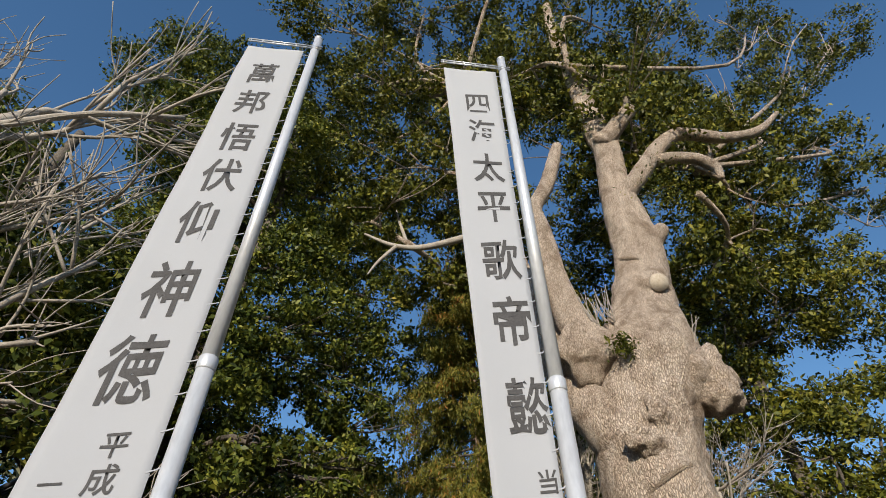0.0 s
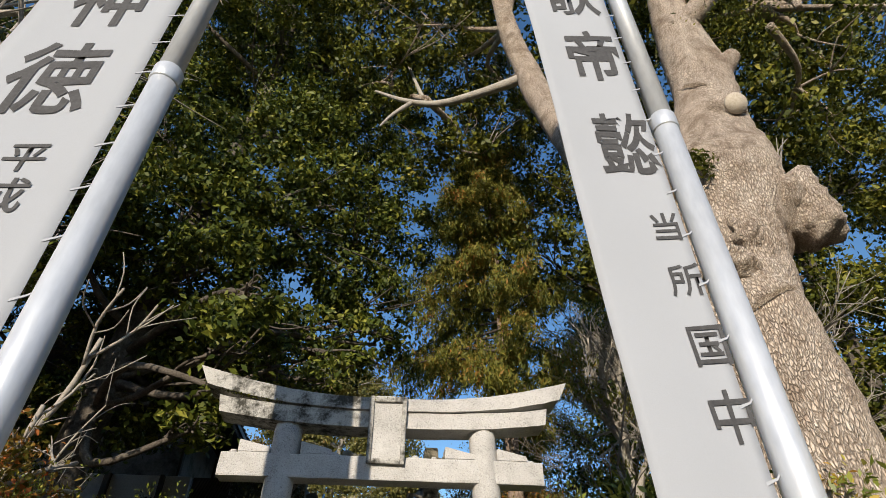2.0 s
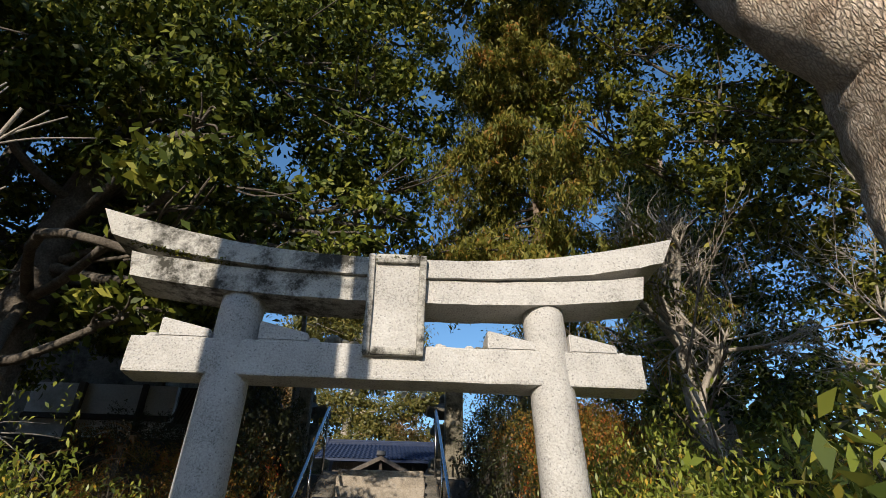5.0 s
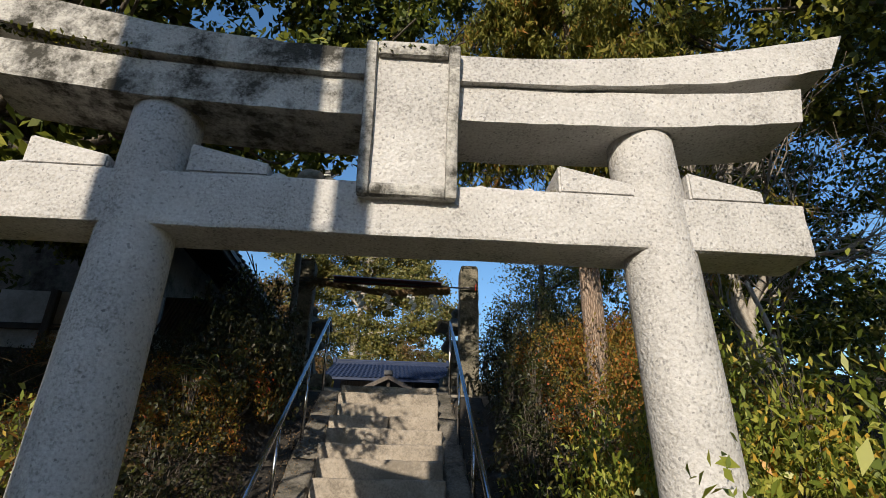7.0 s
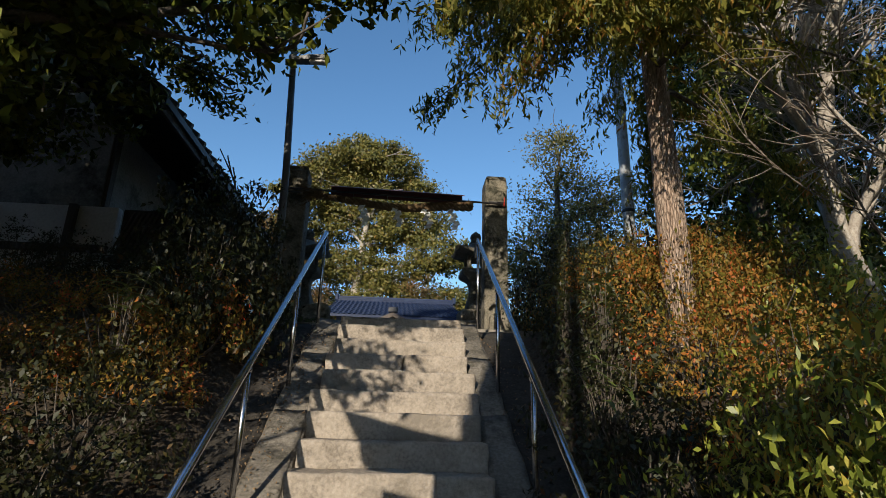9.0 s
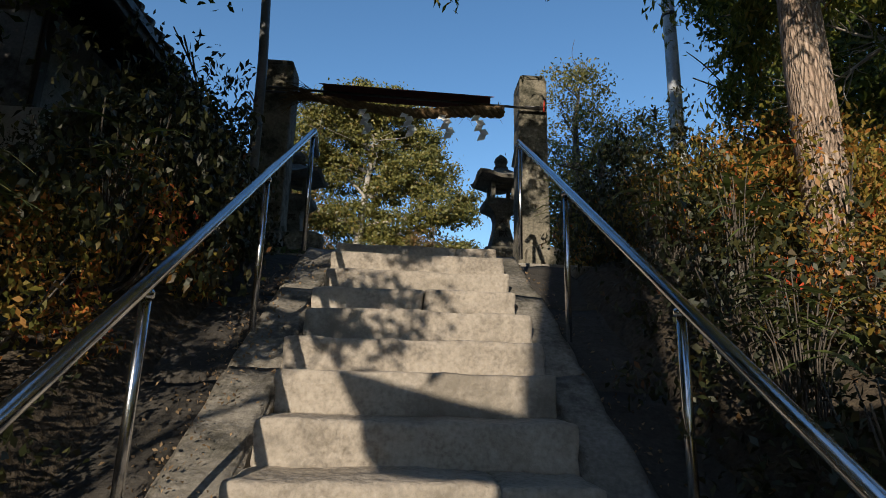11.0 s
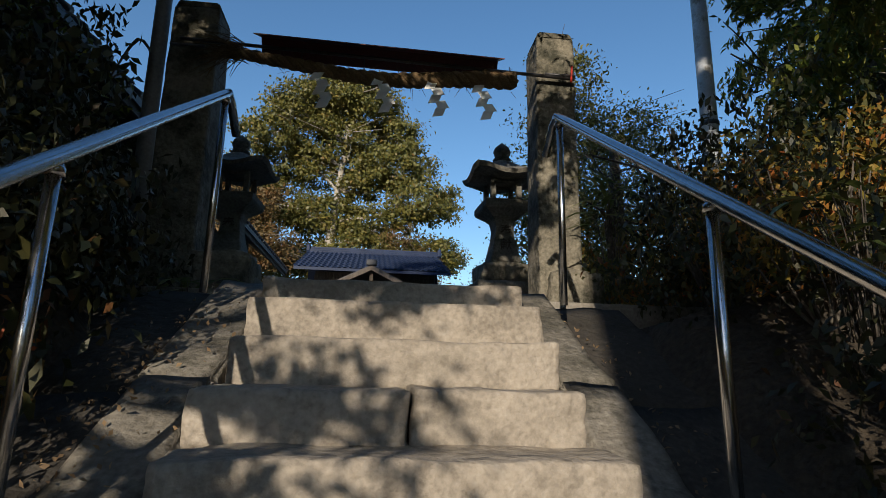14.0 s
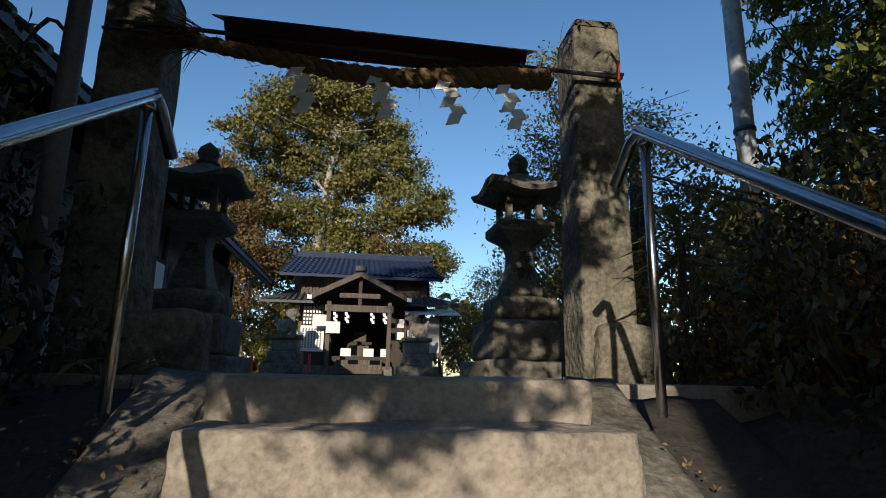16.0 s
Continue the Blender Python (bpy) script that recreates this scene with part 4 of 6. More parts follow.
# ---- evergreens and other trees ----
tree("evergreen_tree", "tall dark glossy evergreen beside the stone gate", [(-4.6, 8.2, 1.6), (-4.4, 8.1, 5.0), (-3.9, 8.0, 8.5), (-3.4, 8.0, 12.0), (-3.2, 8.0, 16.0)], [0.32, 0.27, 0.22, 0.16, 0.06],
     [(-2.6, 7.9, 9.0, 1.5, 1.3, 1.1), (-1.4, 8.6, 9.9, 1.2, 1.2, 0.9), (-3.8, 7.2, 8.2, 1.6, 1.4, 1.1), (-4.8, 7.6, 10.5, 1.8, 1.6, 1.3), (-2.4, 8.4, 11.6, 1.6, 1.5, 1.2), (-3.6, 8.8, 13.6, 1.8, 1.6, 1.4),
      (-5.6, 8.6, 13.0, 1.8, 1.6, 1.4), (-1.4, 9.4, 13.6, 1.5, 1.4, 1.2), (-2.6, 9.6, 16.0, 1.9, 1.6, 1.4), (-5.0, 6.4, 7.4, 1.3, 1.2, 1.0), (-5.4, 9.2, 16.4, 2.0, 1.7, 1.5), (-3.0, 7.0, 6.9, 0.9, 0.8, 0.6),
      (-1.5, 9.0, 7.0, 1.0, 0.9, 0.7), (-2.8, 8.8, 6.8, 1.0, 0.9, 0.7), (-2.3, 6.6, 5.9, 0.7, 0.6, 0.28), (-1.6, 8.9, 5.8, 0.55, 0.4, 0.35), (-1.05, 9.2, 6.4, 0.5, 0.4, 0.3), (-2.3, 8.8, 5.7, 0.6, 0.5, 0.45), (-3.0, 8.6, 5.5, 0.6, 0.5, 0.5), (-3.6, 8.4, 5.4, 0.8, 0.6, 0.7), (-4.5, 8.6, 4.9, 0.8, 0.7, 0.8), (-1.65, 7.2, 5.4, 0.42, 0.45, 0.2), (-1.15, 7.7, 5.45, 0.32, 0.3, 0.16), (-0.75, 8.6, 6.1, 0.5, 0.4, 0.24), (-0.3, 8.8, 6.7, 0.5, 0.4, 0.3), (-1.98, 5.7, 4.95, 0.40, 0.28, 0.26), (-5.4, 7.0, 17.6, 1.9, 1.6, 1.4), (-7.4, 7.4, 18.8, 2.0, 1.7, 1.5), (-3.4, 6.4, 14.6, 1.4, 1.2, 1.0), (-5.6, 6.6, 14.4, 1.6, 1.4, 1.2), (-2.7, 7.6, 5.6, 0.6, 0.5, 0.25), (-1.9, 5.9, 5.7, 0.35, 0.35, 0.16), (-0.5, 9.5, 8.1, 0.9, 0.9, 0.7), (-0.2, 9.8, 10.2, 1.1, 1.0, 0.9), (-0.4, 10.0, 12.2, 1.2, 1.0, 0.9), (-1.0, 9.2, 8.4, 0.9, 0.9, 0.7), (-0.6, 10.0, 15.2, 1.5, 1.3, 1.1), (-6.6, 8.6, 11.0, 1.6, 1.4, 1.3), (-4.0, 9.6, 19.0, 2.2, 1.8, 1.5), (-2.3, 6.3, 4.1, 0.35, 0.3, 0.2), (-2.0, 6.0, 4.45, 0.3, 0.3, 0.16)],
     LEAF_DARK, BARK_DARK, 21, 0.13, 90, 0.165, 38, 0.075, ratio=0.5)
tree("evergreen_tree", "broad dark evergreen shading the old house", [(-7.4, 5.2, 1.4), (-7.2, 5.0, 4.5), (-6.9, 5.0, 8.0), (-6.8, 5.0, 12.0)], [0.3, 0.25, 0.2, 0.08],
     [(-6.0, 4.4, 6.2, 1.4, 1.2, 1.1), (-7.2, 4.8, 8.2, 1.8, 1.6, 1.4), (-8.2, 5.6, 10.6, 1.9, 1.6, 1.4), (-8.4, 4.4, 6.0, 1.5, 1.4, 1.3),
      (-5.2, 4.6, 7.2, 1.0, 1.0, 0.8), (-9.6, 5.0, 8.4, 1.8, 1.6, 1.5), (-9.8, 6.0, 12.4, 1.8, 1.6, 1.5), (-8.0, 7.2, 6.6, 1.6, 1.5, 1.4), (-6.4, 6.2, 7.6, 1.4, 1.3, 1.1), (-10.6, 6.6, 6.4, 1.7, 1.6, 1.5), (-11.4, 6.2, 10.0, 1.8, 1.6, 1.6), (-4.6, 4.4, 5.4, 0.9, 0.8, 0.6)],
     LEAF_DARK, BARK_DARK, 22, 0.14, 80, 0.19, 34, 0.07)
tree("evergreen_tree", "dark evergreen low over the hillside", [(-6.6, 9.4, 3.2), (-6.4, 9.2, 6.0), (-6.0, 9.0, 9.0)], [0.22, 0.18, 0.08],
     [(-5.8, 8.6, 7.6, 1.3, 1.1, 0.9), (-6.8, 9.4, 8.8, 1.6, 1.4, 1.2), (-4.9, 8.6, 6.9, 0.9, 0.9, 0.6), (-7.9, 8.4, 7.2, 1.5, 1.3, 1.2), (-4.0, 8.4, 6.8, 0.6, 0.6, 0.35), (-3.6, 9.0, 6.2, 0.9, 0.8, 0.7), (-4.6, 9.2, 5.7, 1.0, 0.9, 0.8), (-5.7, 9.4, 5.2, 1.0, 1.0, 0.9), (-4.2, 9.0, 7.2, 0.9, 0.8, 0.6), (-6.8, 9.8, 5.4, 1.1, 1.0, 1.0), (-3.0, 12.5, 7.45, 0.5, 0.5, 0.42), (-3.5, 12.3, 7.9, 0.7, 0.6, 0.5), (-2.7, 12.2, 8.5, 0.6, 0.6, 0.5), (-4.3, 11.8, 8.5, 0.9, 0.9, 0.7), (-3.4, 11.6, 9.2, 0.8, 0.8, 0.6), (-3.9, 11.0, 6.2, 0.7, 0.6, 0.6), (-4.8, 11.0, 6.0, 0.8, 0.7, 0.7), (-4.3, 10.8, 7.1, 0.8, 0.7, 0.6), (-5.6, 11.0, 6.5, 0.9, 0.8, 0.9), (-3.5, 11.2, 6.9, 0.4, 0.4, 0.4)],
     LEAF_DARK, BARK_DARK, 23, 0.115, 70, 0.15, 36, 0.05)
tree("evergreen_tree", "young evergreen shrub tree with sparse leaves by the lamp post", [(-2.7, 12.3, 3.6), (-2.65, 12.3, 4.6), (-2.6, 12.3, 5.6)], [0.05, 0.035, 0.015],
     [(-2.6, 12.3, 5.5, 0.4, 0.4, 0.35), (-3.1, 12.4, 5.2, 0.4, 0.4, 0.35), (-2.3, 12.2, 5.1, 0.3, 0.35, 0.3)], LEAF_DARK, BARK_DARK, 24, 0.08, 14, 0.12, 70, 0.018, category="young tree")


def cedar_tree(name, label, base, top, radius, z0, reach, seed, leafsize=0.13, count=70, bark=BARK_RED, sprays=26):
    rng = np.random.default_rng(seed)
    o = Vector(base)
    t = thing(name, label, "tree", o)
    pts, rad = smooth_path([base, Vector(base).lerp(Vector(top), 0.4) + Vector((0.05, 0, 0)), Vector(base).lerp(Vector(top), 0.75), top], [radius, radius * 0.72, radius * 0.4, 0.03], 10)
    V, F = tube_arrays([p - o for p in pts], rad, 16, 0.12, seed)
    part("trunk", mesh_from("trunk", V, F, bark, True), parent=t)
    runs, leaves = [], []
    H = top[2] - z0
    droop_to = Vector((-0.6, -0.25, 0))
    for i in range(count):
        z = z0 + H * (i / count) ** 0.9
        u = (z - base[2]) / (top[2] - base[2])
        c = Vector(base).lerp(Vector(top), u)
        c.z = z
        L = reach * (1 - 0.75 * (i / count)) * rng.uniform(0.55, 1.1)
        a = rng.uniform(0, 2 * math.pi)
        d = (Vector((math.cos(a), math.sin(a), 0)) + droop_to * 0.6).normalized()
        mid, end = c + d * L * 0.5 + Vector((0, 0, -0.05 * L)), c + d * L + Vector((0, 0, -0.22 * L + rng.normal() * 0.1))
        runs.append(([c - o, mid - o, end - o], [0.035, 0.02, 0.006]))
        for k in range(sprays):
            f = rng.uniform(0.15, 1.0)
            p = (c.lerp(mid, f * 2) if f < 0.5 else mid.lerp(end, f * 2 - 1)) + Vector(rng.normal(size=3)) * 0.12
            m = 15
            ax = np.array((d.x * 0.4 + rng.normal() * 0.3, d.y * 0.4 + rng.normal() * 0.3, -0.75))
            s = np.linspace(0, 1, m)[:, None] * ax[None] * rng.uniform(0.3, 0.55)
            leaves.append(np.array(p - o)[None] + s + rng.normal(size=(m, 3)) * 0.026)
    part("branchwork", tubes_mesh("branchwork", runs, BARK_DARK, 5, 0, 3), parent=t)
    part("crown", leaf_mesh("crown", np.concatenate(leaves), leafsize, LEAF_CEDAR, rng, 0.26, 1.6), parent=t)
    return t


cedar_tree("cedar_tree", "tall cedar with reddish ivy-clad trunk and drooping sprays", (2.42, 10.05, 2.9), (2.30, 10.2, 14.2), 0.16, 6.2, 2.9, 31, count=90, sprays=80, leafsize=0.12)
cedar_tree("cedar_tree", "cedar with browning sprays standing farther back", (10.4, 19.0, 3.8), (10.0, 18.6, 20.0), 0.28, 8.5, 4.0, 32, count=70, sprays=34, leafsize=0.2)
tree("evergreen_tree", "dense broadleaf tree at the plateau's edge", [(7.2, 15.5, 3.9), (7.2, 15.5, 7.0), (7.0, 15.4, 11.0)], [0.22, 0.18, 0.06],
     [(6.6, 15.0, 7.0, 1.6, 1.5, 1.3), (8.2, 15.2, 8.6, 1.8, 1.6, 1.5), (6.8, 15.6, 10.2, 1.8, 1.6, 1.5), (9.6, 15.0, 6.8, 1.8, 1.6, 1.6), (8.4, 15.8, 12.2, 1.9, 1.7, 1.6), (10.6, 15.0, 10.4, 1.9, 1.7, 1.7), (5.8, 14.8, 5.6, 1.0, 1.0, 0.8), (10.8, 13.6, 13.6, 2.0, 1.8, 1.7)],
     LEAF_DARK, BARK_DARK, 25, 0.15, 60, 0.26, 28, 0.06)
tree("evergreen_tree", "rounded olive-green tree on the slope", [(3.3, 16.5, 3.8), (3.3, 16.5, 5.5), (3.3, 16.5, 7.0)], [0.16, 0.13, 0.05],
     [(3.2, 16.2, 6.2, 1.1, 1.0, 0.9), (2.4, 16.6, 5.5, 0.8, 0.8, 0.7), (4.2, 16.4, 5.7, 1.0, 0.9, 0.8)], LEAF_FAR, BARK_DARK, 26, 0.075, 60, 0.2, 46, 0.04)


def bare_tree(label, base, height, seed, radius=0.16, lean=(0, 0), spread=1.0, forks=5, levels=4, bark=BARK_BROWN):
    rng = np.random.default_rng(seed)
    o = Vector(base)
    t = thing("bare_tree", label, "tree", o)
    runs = []
    def grow(p, d, length, r, level):
        q = p + d * length
        mid = p.lerp(q, 0.5) + Vector(rng.normal(size=3)) * 0.06 * length
        runs.append(([p, mid, q], [r, r * 0.8, r * 0.62]))
        if level == 0:
            return
        if level == levels:
            grow(q, (d + Vector(rng.normal(size=3)) * 0.2).normalized(), length * 0.7, r * 0.6, level - 1)
        for k in range(forks if level > 1 else forks + 1):
            f = rng.uniform(0.35, 1.0)
            s = mid.lerp(q, (f - 0.5) * 2) if f > 0.5 else p.lerp(mid, f * 2)
            nd = (d + Vector(rng.normal(size=3)) * 0.62 * spread + Vector((0, 0, 0.12))).normalized()
            grow(s, nd, length * rng.uniform(0.5, 0.8), max(0.0045, r * rng.uniform(0.34, 0.55)), level - 1)
    grow(Vector((0, 0, -0.1)), Vector((lean[0], lean[1], 1)).normalized(), height * 0.42, radius, levels)
    trunk, rest = runs[:1], runs[1:]
    part("trunk", tubes_mesh("trunk", trunk, bark if bark is not BARK_BROWN else BARK_PALE, 14, 0.2, 8), parent=t)
    part("branchwork", tubes_mesh("branchwork", rest, bark, 5, 0.05, 3), parent=t)
    return t


bare_tree("bare grey winter tree with crowded thin twigs on the bank", (5.6, 11.2, 3.7), 6.5, 41, 0.17, (-0.12, 0.05), 1.0, 5, 4, BARK_PALE)
bare_tree("bare pale sapling thicket on the slope", (4.4, 9.4, 2.6), 5.6, 42, 0.04, (-0.1, 0), 0.8, 3, 4)
bare_tree("bare twiggy tree behind the camphor", (6.4, 7.6, 2.2), 5.5, 43, 0.10, (0.0, 0), 1.1, 5, 4, BARK_PALE)
bare_tree("bare pale-branched tree leaning over the approach", (-7.4, 2.4, 0.6), 13.0, 44, 0.24, (0.10, 0.0), 0.9, 5, 4, BARK_PALE)
bare_tree("crooked bare tree among the reddish shrubs", (-3.6, 4.6, 1.5), 4.2, 45, 0.06, (0.2, 0.0), 1.2, 3, 3, BARK_PALE)

tree("evergreen_tree", "broad evergreen standing behind the old camphor", [(9.4, 8.8, 0.9), (9.3, 8.7, 4.0), (9.2, 8.6, 8.0), (9.2, 8.6, 12.0)], [0.28, 0.24, 0.18, 0.06],
     [(7.8, 8.0, 8.4, 1.4, 1.2, 1.1), (9.4, 7.8, 7.0, 1.6, 1.4, 1.4), (10.2, 8.6, 4.8, 1.6, 1.4, 1.5), (8.6, 9.0, 10.4, 1.6, 1.4, 1.4), (10.4, 8.0, 11.6, 1.7, 1.5, 1.4), (11.8, 8.6, 8.2, 1.7, 1.5, 1.6), (7.6, 8.8, 5.8, 1.2, 1.1, 1.0), (9.6, 9.4, 13.6, 1.7, 1.5, 1.3), (6.2, 8.4, 7.6, 1.3, 1.2, 1.1), (6.4, 8.8, 10.6, 1.5, 1.3, 1.2), (5.0, 9.2, 9.2, 1.1, 1.0, 0.9), (4.2, 9.6, 12.6, 1.5, 1.3, 1.2), (3.3, 9.4, 9.6, 1.0, 0.9, 0.8), (6.6, 9.6, 14.0, 1.6, 1.4, 1.3), (3.0, 10.0, 15.6, 1.5, 1.3, 1.2), (12.6, 8.0, 12.0, 1.8, 1.6, 1.6)],
     LEAF_CAMPHOR, BARK_DARK, 29, 0.14, 80, 0.2, 32, 0.06)
tree("azalea_shrub", "tall reddish winter shrub beside the approach", [(-3.0, 3.7, 0.9), (-3.0, 3.7, 1.8), (-2.9, 3.6, 2.6)], [0.05, 0.04, 0.015],
     [(-2.9, 3.6, 2.1, 0.6, 0.6, 0.6), (-3.3, 4.0, 2.6, 0.8, 0.7, 0.9), (-2.9, 3.2, 2.9, 0.5, 0.5, 0.45), (-4.2, 4.2, 2.9, 0.9, 0.8, 1.0), (-2.45, 4.2, 1.8, 0.6, 0.6, 0.6), (-5.0, 4.0, 2.4, 0.9, 0.8, 1.1)],
     LEAF_AZALEA, BARK_DARK, 27, 0.055, 40, 0.12, 150, 0.02, category="shrub")
tree("evergreen_shrub", "tall leafy shrub thicket on the plateau edge", [(3.4, 12.6, 3.4), (3.4, 12.6, 4.4), (3.3, 12.5, 5.4)], [0.07, 0.05, 0.02],
     [(2.5, 12.6, 4.6, 0.7, 0.6, 0.6), (3.3, 12.2, 4.4, 0.8, 0.7, 0.6), (4.4, 11.8, 4.1, 0.9, 0.8, 0.6), (2.2, 13.2, 4.4, 0.7, 0.7, 0.8), (3.6, 13.4, 4.7, 0.8, 0.8, 0.6), (5.4, 12.0, 4.0, 0.9, 0.8, 0.7), (2.9, 11.7, 4.2, 0.7, 0.6, 0.6), (6.4, 10.0, 3.4, 1.0, 0.9, 0.8), (4.6, 10.4, 3.5, 0.8, 0.8, 0.5)],
     LEAF_FAR, BARK_DARK, 28, 0.05, 60, 0.13, 120, 0.02, category="shrub")


def far_woods():
    rng = np.random.default_rng(77)
    blobs = [(x + rng.uniform(-1, 1), 52 + rng.uniform(-2, 4), 5.5 + rng.uniform(-0.5, 2.5), 2.4, 2.0, 2.6) for x in range(-30, 34, 3)]
    blobs += [(sx * (13 + rng.uniform(0, 5)), y, 6.5 + rng.uniform(-1, 3), 2.4, 2.4, 3.0) for sx in (-1, 1) for y in range(22, 52, 4)]
    # unseen belts added round the hill's foot cut sky light, below the low sun
    blobs += [(60 * math.sin(a), 60 * -math.cos(a), 4.0 + rng.uniform(-1, 4), 5.0, 5.0, 5.0) for a in np.linspace(-2.0, 2.0, 44)]
    blobs += [(sx * (26 + rng.uniform(0, 4)), y, 5.0 + k * 4.5 + rng.uniform(-1, 1), 3.6, 3.4, 3.2) for sx in (-1, 1) for y in range(-26, 20, 6) for k in range(2 if sx < 0 else 3)]
    pts, ways = clump_points(blobs, 20, 0.9, 3.2, rng)
    ob = new("far_woods", leaf_mesh("far_woods", pts, 0.8, LEAF_FAR, rng, 0.6, outward=ways))
    tagged(ob, "olive-green woodland closing in the shrine yard, plus unseen belts blocking low sky light", "woodland", kind="stuff")


far_woods()

# ---- distant trees round the yard ----
def great_tree():
    rng = random.Random(9)
    blobs = []
    for x, z, r in ((-4.0, 22.6, 2.6), (-1.6, 22.0, 2.4), (-6.4, 21.4, 2.2), (0.4, 20.4, 1.9), (-8.0, 19.0, 2.0), (-3.6, 19.4, 2.4), (-5.6, 17.4, 2.2), (0.6, 17.2, 2.3), (-9.8, 16.0, 2.2), (-1.6, 16.6, 2.0),
                    (2.4, 14.6, 2.2), (-7.4, 14.4, 2.2), (-4.2, 13.6, 2.2), (-0.6, 13.0, 2.2), (3.2, 11.4, 1.9), (1.2, 10.4, 2.0), (-9.6, 12.0, 2.0), (-2.6, 10.4, 2.2), (-6.4, 10.4, 2.2), (-4.6, 8.0, 2.0), (0.0, 7.6, 2.0)):
        blobs.append((x, 46 + rng.uniform(-1.2, 1.2), z, r * 1.08, r * 0.9, r * 0.72))
    tree("broadleaf_tree", "great spreading tree with pale limbs behind the shrine", [(-4.2, 46, 3.8), (-4.0, 46, 9.0), (-3.6, 46, 14.0), (-3.0, 46, 20.0)], [0.5, 0.38, 0.28, 0.1],
         blobs, LEAF_FAR, BARK_PALE, 51, 0.25, 80, 0.40, 17, 0.13, hollow=0.45, ratio=0.6)


great_tree()
tree("broadleaf_tree", "russet autumn tree behind the side hall", [(-8.6, 40, 3.8), (-8.5, 40, 8.0), (-8.4, 40, 13.0)], [0.28, 0.22, 0.1],
     [(-8.6, 40, 11.0, 2.0, 1.8, 2.0), (-8.0, 40, 7.8, 1.8, 1.6, 1.8), (-9.6, 40, 14.0, 1.6, 1.6, 1.6), (-6.6, 41, 10.2, 1.4, 1.4, 1.6), (-10.4, 41, 9.6, 1.8, 1.6, 2.0), (-7.6, 41, 13.0, 1.4, 1.4, 1.2)],
     LEAF_RUSSET, BARK_PALE, 52, 0.22, 60, 0.42, 20, 0.09, hollow=0.3)
tree("broadleaf_tree", "bushy brownish tree behind the shrine roof", [(1.8, 44, 3.8), (1.8, 44, 8.0), (1.8, 44, 11.0)], [0.2, 0.16, 0.05],
     [(1.6, 44, 10.4, 1.6, 1.4, 1.6), (2.6, 44, 9.0, 1.3, 1.2, 1.4), (0.8, 44, 12.0, 1.0, 1.0, 1.0)], LEAF_RUSSET, BARK_PALE, 53, 0.17, 36, 0.36, 16, 0.06, hollow=0.2)
tree("broadleaf_tree", "tall bright green tree beside the stone lantern", [(6.2, 27, 3.8), (6.2, 27, 8.0), (6.2, 27, 13.0)], [0.3, 0.24, 0.08],
     [(6.4, 27, 12.0, 1.8, 1.6, 1.6), (5.6, 27, 9.6, 1.7, 1.6, 1.6), (7.4, 27, 9.0, 1.8, 1.6, 1.8), (5.4, 27, 7.0, 1.6, 1.5, 1.6), (7.0, 26.5, 6.0, 1.8, 1.6, 1.8), (6.4, 27, 14.2, 1.2, 1.2, 1.1), (8.6, 27, 12.0, 1.6, 1.5, 1.6)],
     LEAF_FAR, BARK_DARK, 54, 0.15, 70, 0.34, 20, 0.09, hollow=0.4)
tree("broadleaf_tree", "green shrubby tree at the yard's edge", [(5.2, 36, 3.8), (5.2, 36, 5.5), (5.2, 36, 7.0)], [0.14, 0.1, 0.05],
     [(5.0, 36, 6.4, 1.3, 1.2, 1.3), (6.2, 36, 5.6, 1.4, 1.2, 1.5), (4.6, 36.5, 4.9, 1.0, 1.0, 1.0), (6.0, 36, 8.0, 1.4, 1.2, 1.3), (4.1, 38.5, 5.0, 0.9, 0.9, 1.2), (3.9, 40, 6.6, 1.1, 1.0, 1.2)], LEAF_FAR, BARK_DARK, 55, 0.13, 70, 0.3, 30, 0.05, hollow=0.35)
tree("broadleaf_tree", "slim trees with pale trunks behind the hall", [(-7.4, 43, 3.8), (-7.3, 43, 7.0), (-7.2, 43, 9.0)], [0.16, 0.13, 0.08],
     [(-7.4, 43, 8.0, 1.4, 1.2, 1.6), (-6.4, 43, 5.8, 1.2, 1.1, 1.4), (-5.4, 43.5, 6.6, 1.2, 1.1, 1.4)], LEAF_FAR, BARK_PALE, 56, 0.16, 60, 0.35, 22, 0.06)


